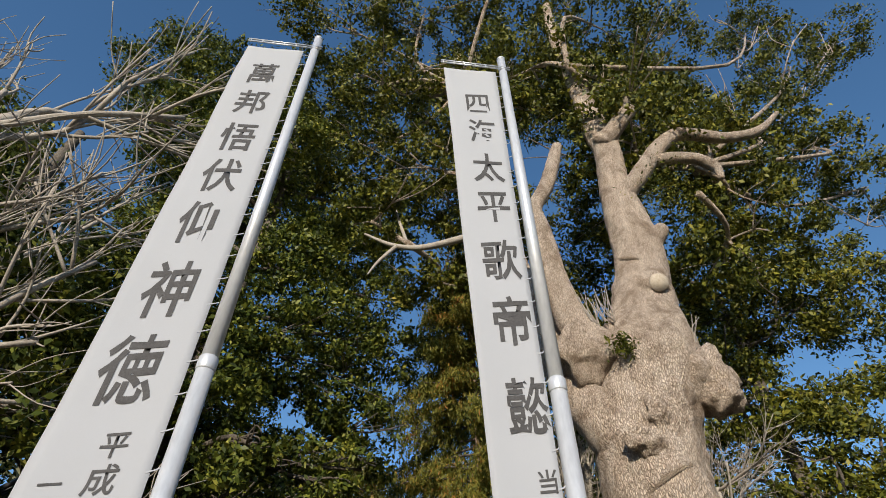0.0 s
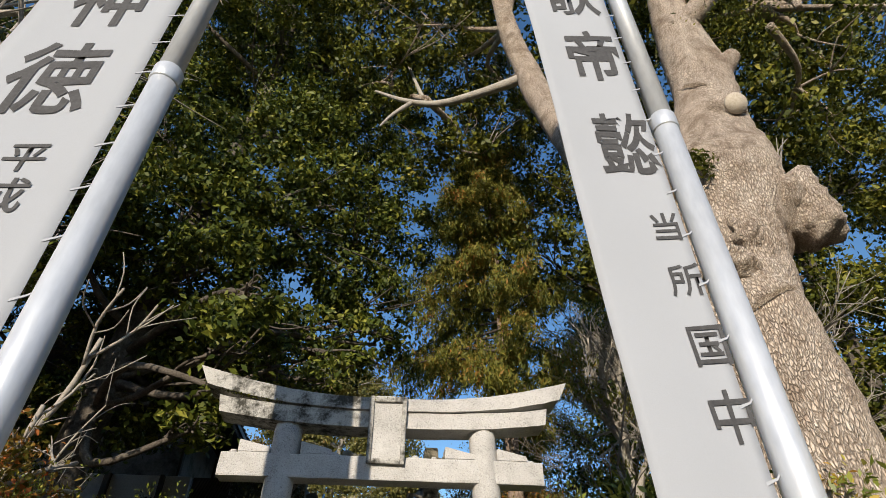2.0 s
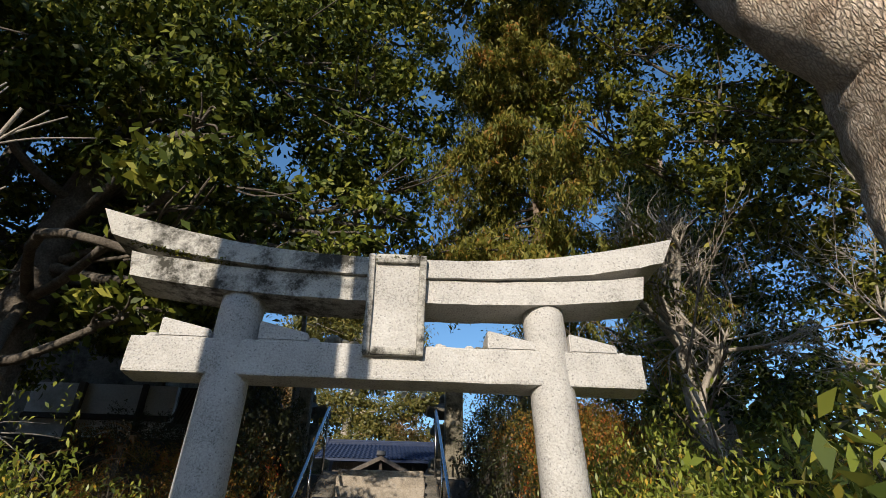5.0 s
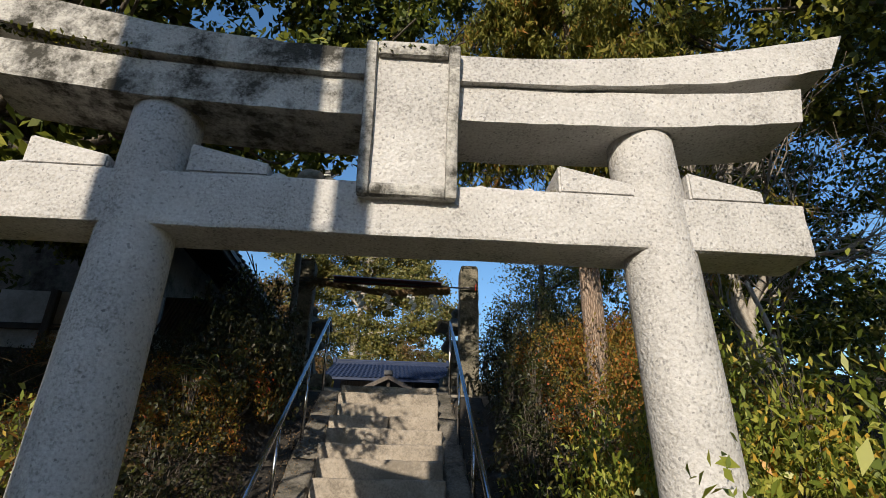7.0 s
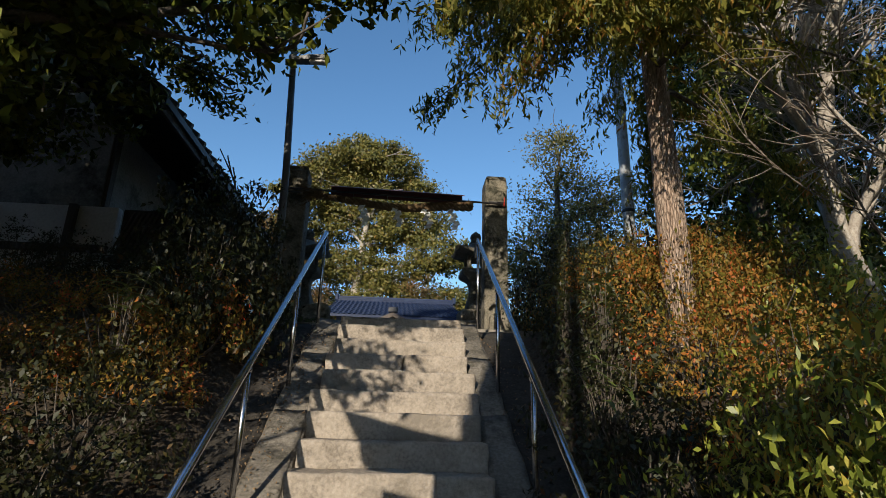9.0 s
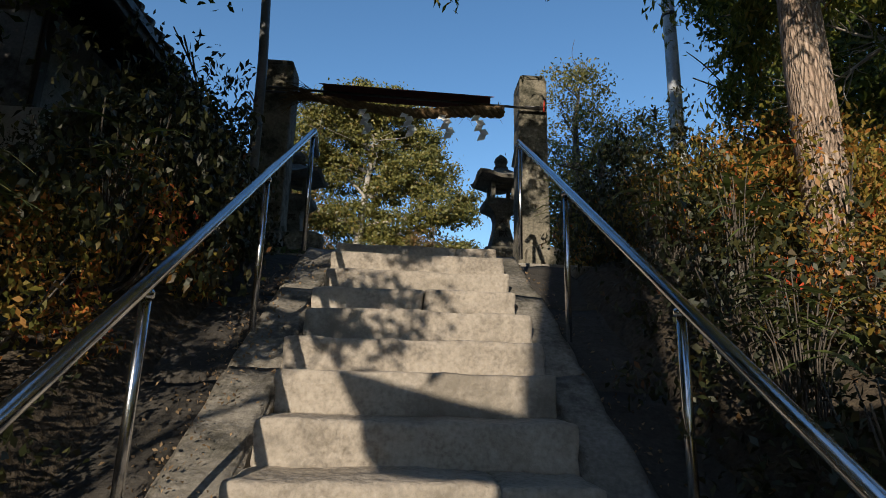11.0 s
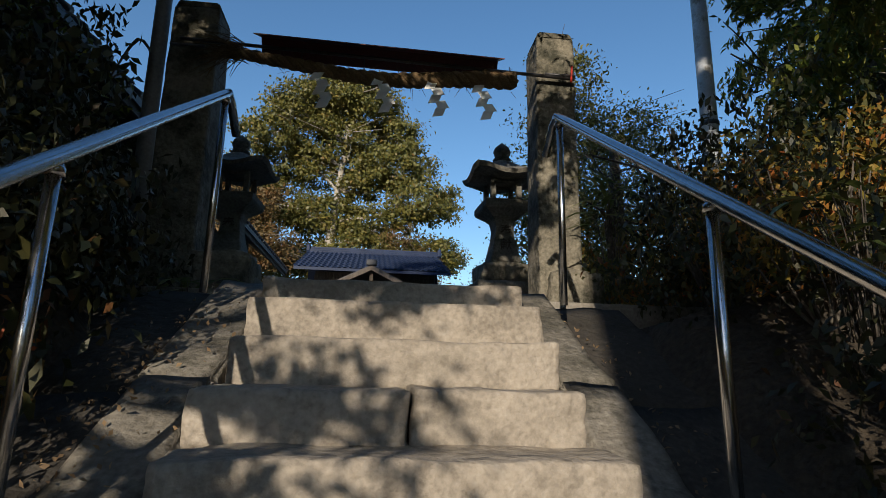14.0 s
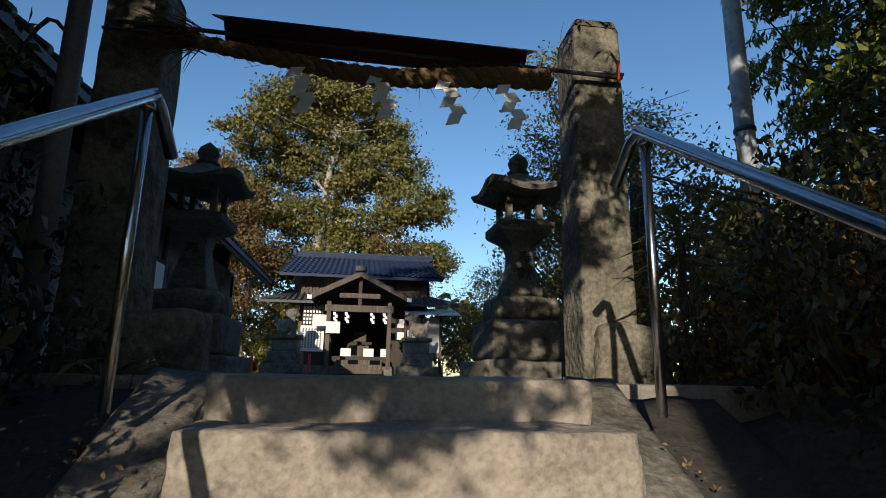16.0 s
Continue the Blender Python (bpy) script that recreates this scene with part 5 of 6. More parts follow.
# ---- shrubs on the banks ----
def make_shrub(name, label, seed, leaf_material, leaf=0.035, count=4200, radius=0.55, height=0.6, category="shrub", ratio=0.5):
    """A rounded shrub with its twigs and a skin of leaves, standing at the origin."""
    rng = np.random.default_rng(seed)
    t = thing(name, label, category, (0, 0, 0))
    runs = []
    for _ in range(14):
        a, k = rng.uniform(0, 2 * math.pi), rng.uniform(0.2, 0.75)
        e = Vector((math.cos(a) * radius * k, math.sin(a) * radius * k, height * rng.uniform(0.45, 0.8)))
        m = e * 0.5 + Vector((0, 0, -0.05)) + Vector(rng.normal(size=3)) * 0.04
        runs.append(([(0, 0, -0.05), m, e], [0.010, 0.007, 0.003]))
    part("twigwork", tubes_mesh("twigwork", runs, BARK_DARK, 4, 0, 3), parent=t)
    k = count // 14
    u = rng.normal(size=(k, 3))
    u[:, 2] = np.abs(u[:, 2]) * 0.9
    u /= np.linalg.norm(u, axis=1, keepdims=True)
    u *= rng.uniform(0.62, 1.06, (k, 1))
    lump = 1 + 0.24 * np.sin(u[:, :1] * 7 + seed) * np.cos(u[:, 1:2] * 6)
    c = u * np.array((radius, radius, height)) * lump
    p = (c[:, None] + rng.normal(size=(k, 14, 3)) * 0.036).reshape(-1, 3)
    p[:, 2] = np.maximum(p[:, 2], -0.02)
    ways = np.repeat(u, 14, axis=0) * 0.7
    part("leaves", leaf_mesh("leaves", p, leaf, leaf_material, rng, ratio, -0.5, outward=ways), parent=t)
    return t


def scatter_shrubs():
    rng = random.Random(17)
    az = [make_shrub("azalea_shrub", "clipped azalea with small green and russet winter leaves", 60 + i, LEAF_AZALEA, 0.037, 3300) for i in range(3)]
    gr = [make_shrub("evergreen_shrub", "leafy shrub with bright green and orange-tinged leaves", 70 + i, LEAF_BRIGHT, 0.052, 2400, 0.6, 0.7, ratio=0.42) for i in range(2)]
    near = [make_shrub("evergreen_shrub", "leafy shrub with bright green and orange-tinged leaves", 76 + i, LEAF_BRIGHT, 0.030, 5200, 0.6, 0.7, ratio=0.42) for i in range(2)]
    dk = [make_shrub("evergreen_shrub", "evergreen bank shrub with shade painted into its dark leaf colour", 80 + i, LEAF_PAINTED_SHADE, 0.043, 2500, 0.6, 0.75) for i in range(2)]
    places = []
    # both banks beside the stairs
    for side in (-1, 1):
        edge = -1.82 if side < 0 else 1.16
        for row in range(4):
            y = 6.3
            while y < 12.6:
                x = edge + side * (0.22 + row * 0.72 + rng.uniform(-0.12, 0.12))
                kind = az
                if side > 0 and y < 7.6 and row in (1, 2):
                    kind = gr
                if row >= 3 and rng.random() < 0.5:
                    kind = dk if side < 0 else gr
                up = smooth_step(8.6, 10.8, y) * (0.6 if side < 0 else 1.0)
                # shrubs with shade in their leaf colour, by the rails and higher up
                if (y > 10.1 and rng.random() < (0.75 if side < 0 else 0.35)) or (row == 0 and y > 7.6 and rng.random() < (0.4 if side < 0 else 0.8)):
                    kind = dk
                s = rng.uniform(0.9, 1.12) * (1.0 + (0.4 if side < 0 else 0.12) * up)
                x += side * 0.28 * up
                if side < 0 and row >= 1 and y > 7.2:
                    s, up = 0.74, -0.6
                places.append((kind, x, y, s, 1.1 + 0.25 * up))
                y += rng.uniform(0.62, 0.85)
    # front banks on the way to the gate
    for side in (-1, 1):
        for row in range(4):
            y = 3.3
            while y < 6.4:
                x = AXIS + side * (1.9 + row * 0.8 + rng.uniform(-0.15, 0.15))
                places.append(((gr if side > 0 else az), x, y, rng.uniform(1.25, 1.6), 1.15))
                y += rng.uniform(0.7, 0.95)
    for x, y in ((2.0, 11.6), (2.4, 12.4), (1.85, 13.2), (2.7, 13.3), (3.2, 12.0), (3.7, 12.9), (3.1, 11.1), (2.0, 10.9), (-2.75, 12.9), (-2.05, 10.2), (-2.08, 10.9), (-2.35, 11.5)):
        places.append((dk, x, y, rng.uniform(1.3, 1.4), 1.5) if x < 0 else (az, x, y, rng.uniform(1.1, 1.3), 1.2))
    for x, y in ((1.72, 4.2), (1.80, 5.6), (1.62, 6.4), (1.75, 7.0), (-2.0, 4.7), (-2.3, 5.4), (-1.95, 6.0), (-2.6, 4.2)):
        places.append((near, x, y, rng.uniform(1.1, 1.25), 1.45))
    for x, y, h in ((-2.05, 4.6, 1.35), (-2.6, 4.9, 1.35), (-2.3, 5.2, 1.35), (-3.1, 4.7, 1.4), (-1.80, 4.9, 1.55), (-2.05, 5.6, 1.5), (1.52, 6.25, 1.85), (1.72, 6.8, 1.85), (1.58, 7.3, 1.7), (1.95, 7.5, 1.7), (2.1, 6.5, 1.9), (1.42, 4.35, 1.5), (1.60, 4.9, 1.6), (2.5, 4.7, 1.6), (2.6, 5.6, 1.5)):
        places.append((near, x, y, 1.36, h * 0.88))
    for kind, x, y, s, h in places:
        if y > 11.9 and -2.5 < x < 1.7:
            continue
        src = rng.choice(kind)
        m = Matrix.Translation((x, y, ground_height(x, y) - 0.02)) @ Matrix.Rotation(rng.uniform(0, 6.28), 4, "Z") @ Matrix.Diagonal((s, s, s * h, 1))
        ob = copy_thing(src, m)
        tagged(ob, group="shrubs on the banks")
    for i, src in enumerate(az + gr + near + dk):
        x, y = 6.5 + i * 0.9, 7.2 + 0.4 * (i % 2)
        src.matrix_basis = Matrix.Translation((x, y, ground_height(x, y)))


scatter_shrubs()


def build_bamboo_grass(label, at, seed, count=26, length=0.3, material=LEAF_BAMBOO):
    rng = np.random.default_rng(seed)
    t = thing("bamboo_grass", label, "dwarf bamboo", at, group="dwarf bamboo on the banks")
    V, F, runs = [], [], []
    for _ in range(count):
        a = rng.uniform(0, 6.28)
        root = Vector((rng.normal() * 0.08, rng.normal() * 0.08, rng.uniform(0.15, 0.5)))
        d = Vector((math.cos(a), math.sin(a), rng.uniform(0.0, 0.8))).normalized()
        w = d.cross(Vector((0, 0, 1))).normalized()
        L, W = length * rng.uniform(0.6, 1.2), 0.018 * rng.uniform(0.8, 1.4)
        n = len(V)
        for k, f in enumerate((0, 0.3, 0.65, 1.0)):
            c = root + d * L * f + Vector((0, 0, -0.5 * L * f * f))
            ww = W * (0.35, 1.0, 0.8, 0.03)[k]
            V += [c + w * ww, c - Vector((0, 0, 0.003)), c - w * ww]
        for k in range(3):
            b = n + k * 3
            F += [(b, b + 1, b + 4, b + 3), (b + 1, b + 2, b + 5, b + 4)]
        runs.append(([(root.x * 0.4, root.y * 0.4, -0.1), root * 0.6, root], [0.004, 0.003, 0.002]))
    part("blades", mesh_from("blades", V, F, material), parent=t)
    part("stalks", tubes_mesh("stalks", runs, BARK_DARK, 4, 0, 2), parent=t)


for i, (x, y, h) in enumerate(((-2.1, 9.0, 0.75), (-1.9, 9.8, 0.8), (1.5, 9.6, 0.7), (1.35, 10.2, 0.6), (1.3, 12.15, 0.55), (-1.35, 11.9, 0.1), (1.9, 7.6, 0.9), (2.4, 5.2, 0.9), (1.75, 6.5, 1.0), (2.1, 6.1, 1.1), (-2.5, 7.4, 0.8), (1.2, 8.8, 0.5))):
    build_bamboo_grass("tuft of long-bladed dwarf bamboo among the azaleas", (x, y, ground_height(x, y) + h * 0.8), 90 + i)
for i, (x, y, h) in enumerate(((-3.0, 8.4, 0.8), (-3.4, 7.6, 0.8))):
    build_bamboo_grass("withered tan bamboo leaves on the shaded bank", (x, y, ground_height(x, y) + h * 0.8), 120 + i, 16, 0.34, LEAF_DRY)


# ---- fallen leaves on the steps' edges ----
def litter():
    rng = np.random.default_rng(7)
    n = 1000
    y = rng.uniform(7.5, 11.4, n)
    left = rng.random(n) < 0.8
    x = np.where(left, rng.normal(-1.22, 0.13, n), rng.normal(0.80, 0.08, n))
    z = 3.84 - (STAIR_TOP + 0.35 - y) * RISE / RUN - np.where((x < -1.2) | (x > 0.72), 0.07, -0.012)
    ob = new("leaf_litter", leaf_mesh("leaf_litter", np.stack([x, y, z], 1), 0.024, LEAF_DRY, rng, 0.6, 0.0))
    tagged(ob, "dry brown fallen leaves along the stair edges", "leaf litter", kind="stuff")


litter()


# ---- gate posts, straw rope and its cover ----
def build_gate_posts():
    for x0, x1, label in ((-2.03, -1.66, "square stone gate post beside the lamp post"), (0.945, 1.285, "square mossy stone gate post with a red-tipped hook")):
        cx = (x0 + x1) / 2
        o = Vector((cx, 12.85, 3.7))
        t = thing("stone_post", label, "gate post", o, group="pair of stone gate posts")
        bm = rough_box(x0 - cx, x1 - cx, -0.17, 0.19, -0.1, 2.44, 0.025, 14, 0.009, cx)
        for v in bm.verts:
            k = 1.03 - 0.06 * v.co.z / 2.4
            v.co.x *= k
            v.co.y *= k
        part("shaft", bm_mesh("shaft", bm, POST_STONE, True), parent=t)
        part("cap", bm_mesh("cap", prism([(x0 - cx + 0.006, 2.435), (x1 - cx - 0.006, 2.435), (x1 - cx - 0.03, 2.50), (x0 - cx + 0.03, 2.50)], -0.15, 0.17, "y", 0.012), POST_STONE), parent=t)
        s = 1 if x0 > 0 else -1
        V, F = tube_arrays([(-s * 0.12, -0.24, 2.04), (s * 0.14, -0.24, 2.04)], [0.012, 0.012], 8)
        part("bracket", mesh_from("bracket", V, F, DARK_METAL, True), parent=t)
        if s > 0:
            V, F = tube_arrays([(0.10, -0.25, 1.98), (0.11, -0.25, 2.12)], [0.010, 0.008], 8)
            part("hook", mesh_from("hook", V, F, RED_PAINT, True), parent=t)


build_gate_posts()


def build_rope_bar():
    t = thing("crossbar", "thin dark steel bar with a red-brown sheet cover between the posts", "crossbar", (-0.35, 12.62, 5.75))
    o = t.location.copy()
    V, F = tube_arrays([Vector((-1.92, 12.62, 5.80)) - o, Vector((1.25, 12.62, 5.72)) - o], [0.014, 0.014], 10)
    part("bar", mesh_from("bar", V, F, DARK_METAL, True), parent=t)
    for s in (-1, 1):
        bm = bmesh.new()
        a = [Vector(p) - o for p in ((-1.31, 12.62, 5.835 + 0.03), (0.60, 12.62, 5.795 + 0.03), (0.62, 12.62 + s * 0.17, 5.71 + 0.035), (-1.33, 12.62 + s * 0.17, 5.75 + 0.035))]
        lo = [bm.verts.new(p) for p in a]
        hi = [bm.verts.new(p + Vector((0, 0, 0.008))) for p in a]
        bm.faces.new(lo[::-1])
        bm.faces.new(hi)
        for i in range(4):
            bm.faces.new((lo[i], lo[(i + 1) % 4], hi[(i + 1) % 4], hi[i]))
        part("cover", bm_mesh("cover", bm, RUST_RED), parent=t)


build_rope_bar()


def build_rope():
    t = thing("straw_rope", "thick twisted straw rope with frayed end and white paper strips", "sacred rope", (-0.5, 12.62, 5.6))
    o = t.location.copy()
    rng = np.random.default_rng(4)
    def centre(u):
        x = -1.50 + u * 2.24
        return Vector((x, 12.62, 5.60 + 0.05 * (2 * u - 1) ** 2 + 0.02 * math.sin(9 * u) + 0.07 * (1 - u) ** 6))
    for k in range(3):
        pts, rad = [], []
        for i in range(121):
            u = i / 120
            a = 2 * math.pi * (u * 9 + k / 3)
            r = 0.030 * (0.75 + 0.45 * u)
            pts.append(centre(u) + Vector((0, math.cos(a) * r, math.sin(a) * r)) - o)
            rad.append(0.036 * (0.7 + 0.45 * u))
        V, F = tube_arrays(pts, rad, 10, 0.15, k)
        part("strand", mesh_from("strand", V, F, STRAW, True), parent=t)
    runs = []
    for _ in range(130):
        a = centre(0.02) + Vector(rng.normal(size=3)) * 0.03 - o
        e = a + Vector((-rng.uniform(0.1, 0.34), rng.normal() * 0.07, rng.normal() * 0.09 - 0.03))
        runs.append(([a, a.lerp(e, 0.5) + Vector((0, 0, 0.02)), e], [0.004, 0.003, 0.0015]))
    for _ in range(260):
        u = rng.random()
        a = centre(u) + Vector((0, rng.normal() * 0.03, rng.normal() * 0.045)) - o
        e = a + Vector(rng.normal(size=3)) * 0.05
        runs.append(([a, a.lerp(e, 0.5), e], [0.0022, 0.0018, 0.001]))
    part("frayed_straw", tubes_mesh("frayed_straw", runs, STRAW, 4, 0, 2), parent=t)
    for u in (0.02, 0.23, 0.45, 0.78, 0.98):
        a = centre(u)
        V, F = tube_arrays([a - o, Vector((a.x, a.y, 5.78)) - o], [0.004, 0.004], 5)
        part("cord", mesh_from("cord", V, F, DARK_METAL, True), parent=t)
    for x in (-0.84, -0.36, 0.06, 0.44):
        V, F = [], []
        z, dx, dy = 5.57, 0.0, 0.0
        for k in range(5):
            w, h = 0.042, 0.085
            sx = 0.03 if k % 2 else -0.03
            a = Vector((x + dx, 12.58 - 0.012 * k, z))
            n = len(V)
            V += [a + Vector((-w, 0, 0)) - o, a + Vector((w, 0.01, 0.015)) - o, a + Vector((w + sx, -0.02 + dy, -h + 0.02)) - o, a + Vector((-w + sx, -0.03 + dy, -h)) - o]
            F.append((n, n + 1, n + 2, n + 3))
            z -= h * 0.72
            dx += 0.022 if k % 2 == 0 else 0.012
            dy = 0.02 if k % 2 else -0.01
        st = part("paper_strip", mesh_from("paper_strip", V, F, PAPER), parent=t, label="folded white paper streamer")
        md = st.modifiers.new("thick", "SOLIDIFY")
        md.thickness = 0.0015


build_rope()


# ---- stone lanterns ----
def six(profile, o=(0, 0, 0), sides=6):
    return lathe(profile, sides, o)


def build_lantern(x, y, z, label, turn):
    t = thing("stone_lantern", label, "stone lantern", (x, y, z), group="pair of stone lanterns")
    t.rotation_euler = (0, 0, radians(turn))
    t.scale = (1.29, 1.29, 1.29)
    part("plinth", bm_mesh("plinth", rough_box(-0.36, 0.36, -0.36, 0.36, -0.05, 0.13, 0.03, 5, 0.012, 1), DARK_STONE, True), parent=t)
    part("plinth", bm_mesh("plinth", rough_box(-0.29, 0.29, -0.29, 0.29, 0.13, 0.40, 0.03, 5, 0.014, 2), DARK_STONE, True), parent=t)
    part("base_stone", bm_mesh("base_stone", rough_box(-0.23, 0.23, -0.23, 0.23, 0.40, 0.57, 0.05, 5, 0.016, 3), POST_STONE, True), parent=t)
    bm = lathe([(0.17, 0.57), (0.185, 0.60), (0.16, 0.68), (0.125, 0.80), (0.115, 0.88), (0.135, 0.955), (0.18, 0.985)], 4)
    bmesh.ops.bevel(bm, geom=list(bm.edges), offset=0.008, segments=1, affect="EDGES")
    part("shaft", bm_mesh("shaft", bm, DARK_STONE), parent=t, label="waisted square shaft with carved characters")
    part("platform", bm_mesh("platform", lathe([(0.17, 0.985), (0.27, 1.04), (0.285, 1.06), (0.285, 1.11), (0.24, 1.125)], 4), DARK_STONE), parent=t)
    for sx in (-1, 1):
        for sy in (-1, 1):
            part("light_chamber_post", box(sx * 0.115 - 0.022, sx * 0.115 + 0.022, sy * 0.115 - 0.022, sy * 0.115 + 0.022, 1.12, 1.32, 0.006), DARK_STONE, t)
    for k in range(4):
        a = k * math.pi / 2
        for z0, z1 in ((1.122, 1.145), (1.295, 1.318)):
            ob = part("chamber_rail", box(-0.09, 0.09, -0.118, -0.10, z0, z1, 0.004), DARK_STONE, t)
            ob.rotation_euler = (0, 0, a)
    # swept roof
    bm = bmesh.new()
    n, rings = 32, []
    for r, zz, curl in ((0.10, 1.32, 0), (0.36, 1.315, 0.05), (0.385, 1.345, 0.06), (0.30, 1.385, 0.02), (0.20, 1.43, 0), (0.10, 1.50, 0), (0.07, 1.515, 0)):
        ring = []
        for i in range(n):
            a = 2 * math.pi * i / n
            corner = abs(math.sin(2 * a)) ** 3
            sq = 1 / max(abs(math.cos(a)), abs(math.sin(a)))
            k = r * (0.82 * min(sq, 1.32)) if r > 0.15 else r
            ring.append(bm.verts.new((k * math.cos(a), k * math.sin(a), zz + curl * corner)))
        rings.append(ring)
    for a, b in zip(rings, rings[1:]):
        for i in range(n):
            bm.faces.new((a[i], a[(i + 1) % n], b[(i + 1) % n], b[i]))
    bm.faces.new(rings[0][::-1])
    bm.faces.new(rings[-1])
    part("roof", bm_mesh("roof", bm, DARK_STONE), parent=t, label="swept stone roof with upturned corners")
    part("finial", bm_mesh("finial", lathe([(0.07, 1.515), (0.085, 1.535), (0.06, 1.56), (0.07, 1.58), (0.08, 1.61), (0.065, 1.65), (0.03, 1.68), (0.008, 1.70)], 16), DARK_STONE, True), parent=t)
    for i, ch in enumerate("奉献" if x > 0 else "奉"):
        g = glyph_mesh(ch, 0.10, 0.01)
        g.materials.clear()
        g.materials.append(DARK_WOOD)
        ob = part("carved_character", g, parent=t, label="dark carved character")
        ob.location = (0, -0.118, 0.86 - i * 0.12)
        ob.rotation_euler = (radians(90), 0, 0)


build_lantern(1.05, 14.5, 3.74, "dark weathered stone lantern beside a mossy gate post", 4)
build_lantern(-1.94, 14.76, 3.74, "dark weathered stone lantern behind the shaded gate post", -3)
for x, y, s, label in ((1.22, 12.72, 0.22, "rough block of stone at the foot of the gate post"), (-1.35, 12.4, 0.2, "rough stone at the head of the steps")):
    k = new("boulder", bm_mesh("boulder", rough_box(-s, s, -s * 0.7, s * 0.7, -0.1, s * 1.5, 0.06, 6, 0.03, x), POST_STONE, True))
    k.location = (x, y, 3.76)
    tagged(k, label, "stone")


# ---- lamp post and utility pole ----
def build_lamp_post():
    t = thing("street_lamp", "slim dark grey lamp post with a flat lamp head", "street lamp", (-1.86, 12.12, 3.6))
    V, F = tube_arrays([(0.03, 0, 0), (0, 0, 2.2), (-0.12, 0, 4.7)], [0.055, 0.05, 0.042], 14)
    part("pole", mesh_from("pole", V, F, LAMP_METAL, True), parent=t)
    bm = prism([(-0.12, 4.00), (0.13, 4.06), (0.36, 4.09), (0.44, 4.06), (0.42, 4.02), (0.14, 3.98), (-0.12, 3.95)], -0.07, 0.07, "y", 0.012)
    part("lamp_head", bm_mesh("lamp_head", bm, LAMP_METAL), parent=t)
    part("diffuser", box(0.15, 0.38, -0.05, 0.05, 3.965, 4.0, 0.008), PAPER, t)
    part("clamp", bm_mesh("clamp", lathe([(0.055, 3.9), (0.06, 3.91), (0.06, 4.05), (0.055, 4.06)], 14, (-0.095, 0, 0)), LAMP_METAL, True), parent=t)
    part("bracket", box(-0.16, 0.02, -0.02, 0.02, 4.30, 4.33, 0.005), LAMP_METAL, t)


build_lamp_post()


def build_utility_pole():
    t = thing("utility_pole", "pale blue-grey weathered pole among the trees", "pole", (4.38, 15.6, 3.7))
    V, F = tube_arrays([(0, 0, 0), (0, 0, 5), (-0.05, 0, 9.5)], [0.13, 0.115, 0.10], 16)
    part("shaft", mesh_from("shaft", V, F, BLUE_POLE, True), parent=t)
    for z in (3.2, 5.6):
        part("band", bm_mesh("band", lathe([(0.125, z), (0.135, z + 0.01), (0.135, z + 0.06), (0.125, z + 0.07)], 16), DARK_METAL, True), parent=t)


build_utility_pole()


# ---- the old house on the left ----
def tiled_slope(parent, name, x_eave, x_ridge, z_eave, z_ridge, y0, y1, material, pitch=0.27, o=Vector()):
    """One roof slope along y: a thick bed, and rows of round tiles as pieces."""
    bm = bmesh.new()
    a = [Vector((x_eave, y0, z_eave)), Vector((x_eave, y1, z_eave)), Vector((x_ridge, y1, z_ridge)), Vector((x_ridge, y0, z_ridge))]
    lo = [bm.verts.new(p - Vector((0, 0, 0.10)) - o) for p in a]
    hi = [bm.verts.new(p - o) for p in a]
    bm.faces.new(lo[::-1])
    bm.faces.new(hi)
    for i in range(4):
        bm.faces.new((lo[i], lo[(i + 1) % 4], hi[(i + 1) % 4], hi[i]))
    bed = part(name, bm_mesh(name, bm, material), parent=parent)
    V, F = tube_arrays([Vector((x_eave, 0, z_eave + 0.02)), Vector((x_ridge, 0, z_ridge + 0.02))], [0.065, 0.065], 10)
    me = mesh_from("roof_tile", V, F, material, True)
    n = int((y1 - y0) / pitch)
    for i in range(n + 1):
        ob = new("roof_tile", me)
        ob.parent = bed
        ob.location = Vector((0, y0 + i * (y1 - y0) / n, 0)) - o
    return bed


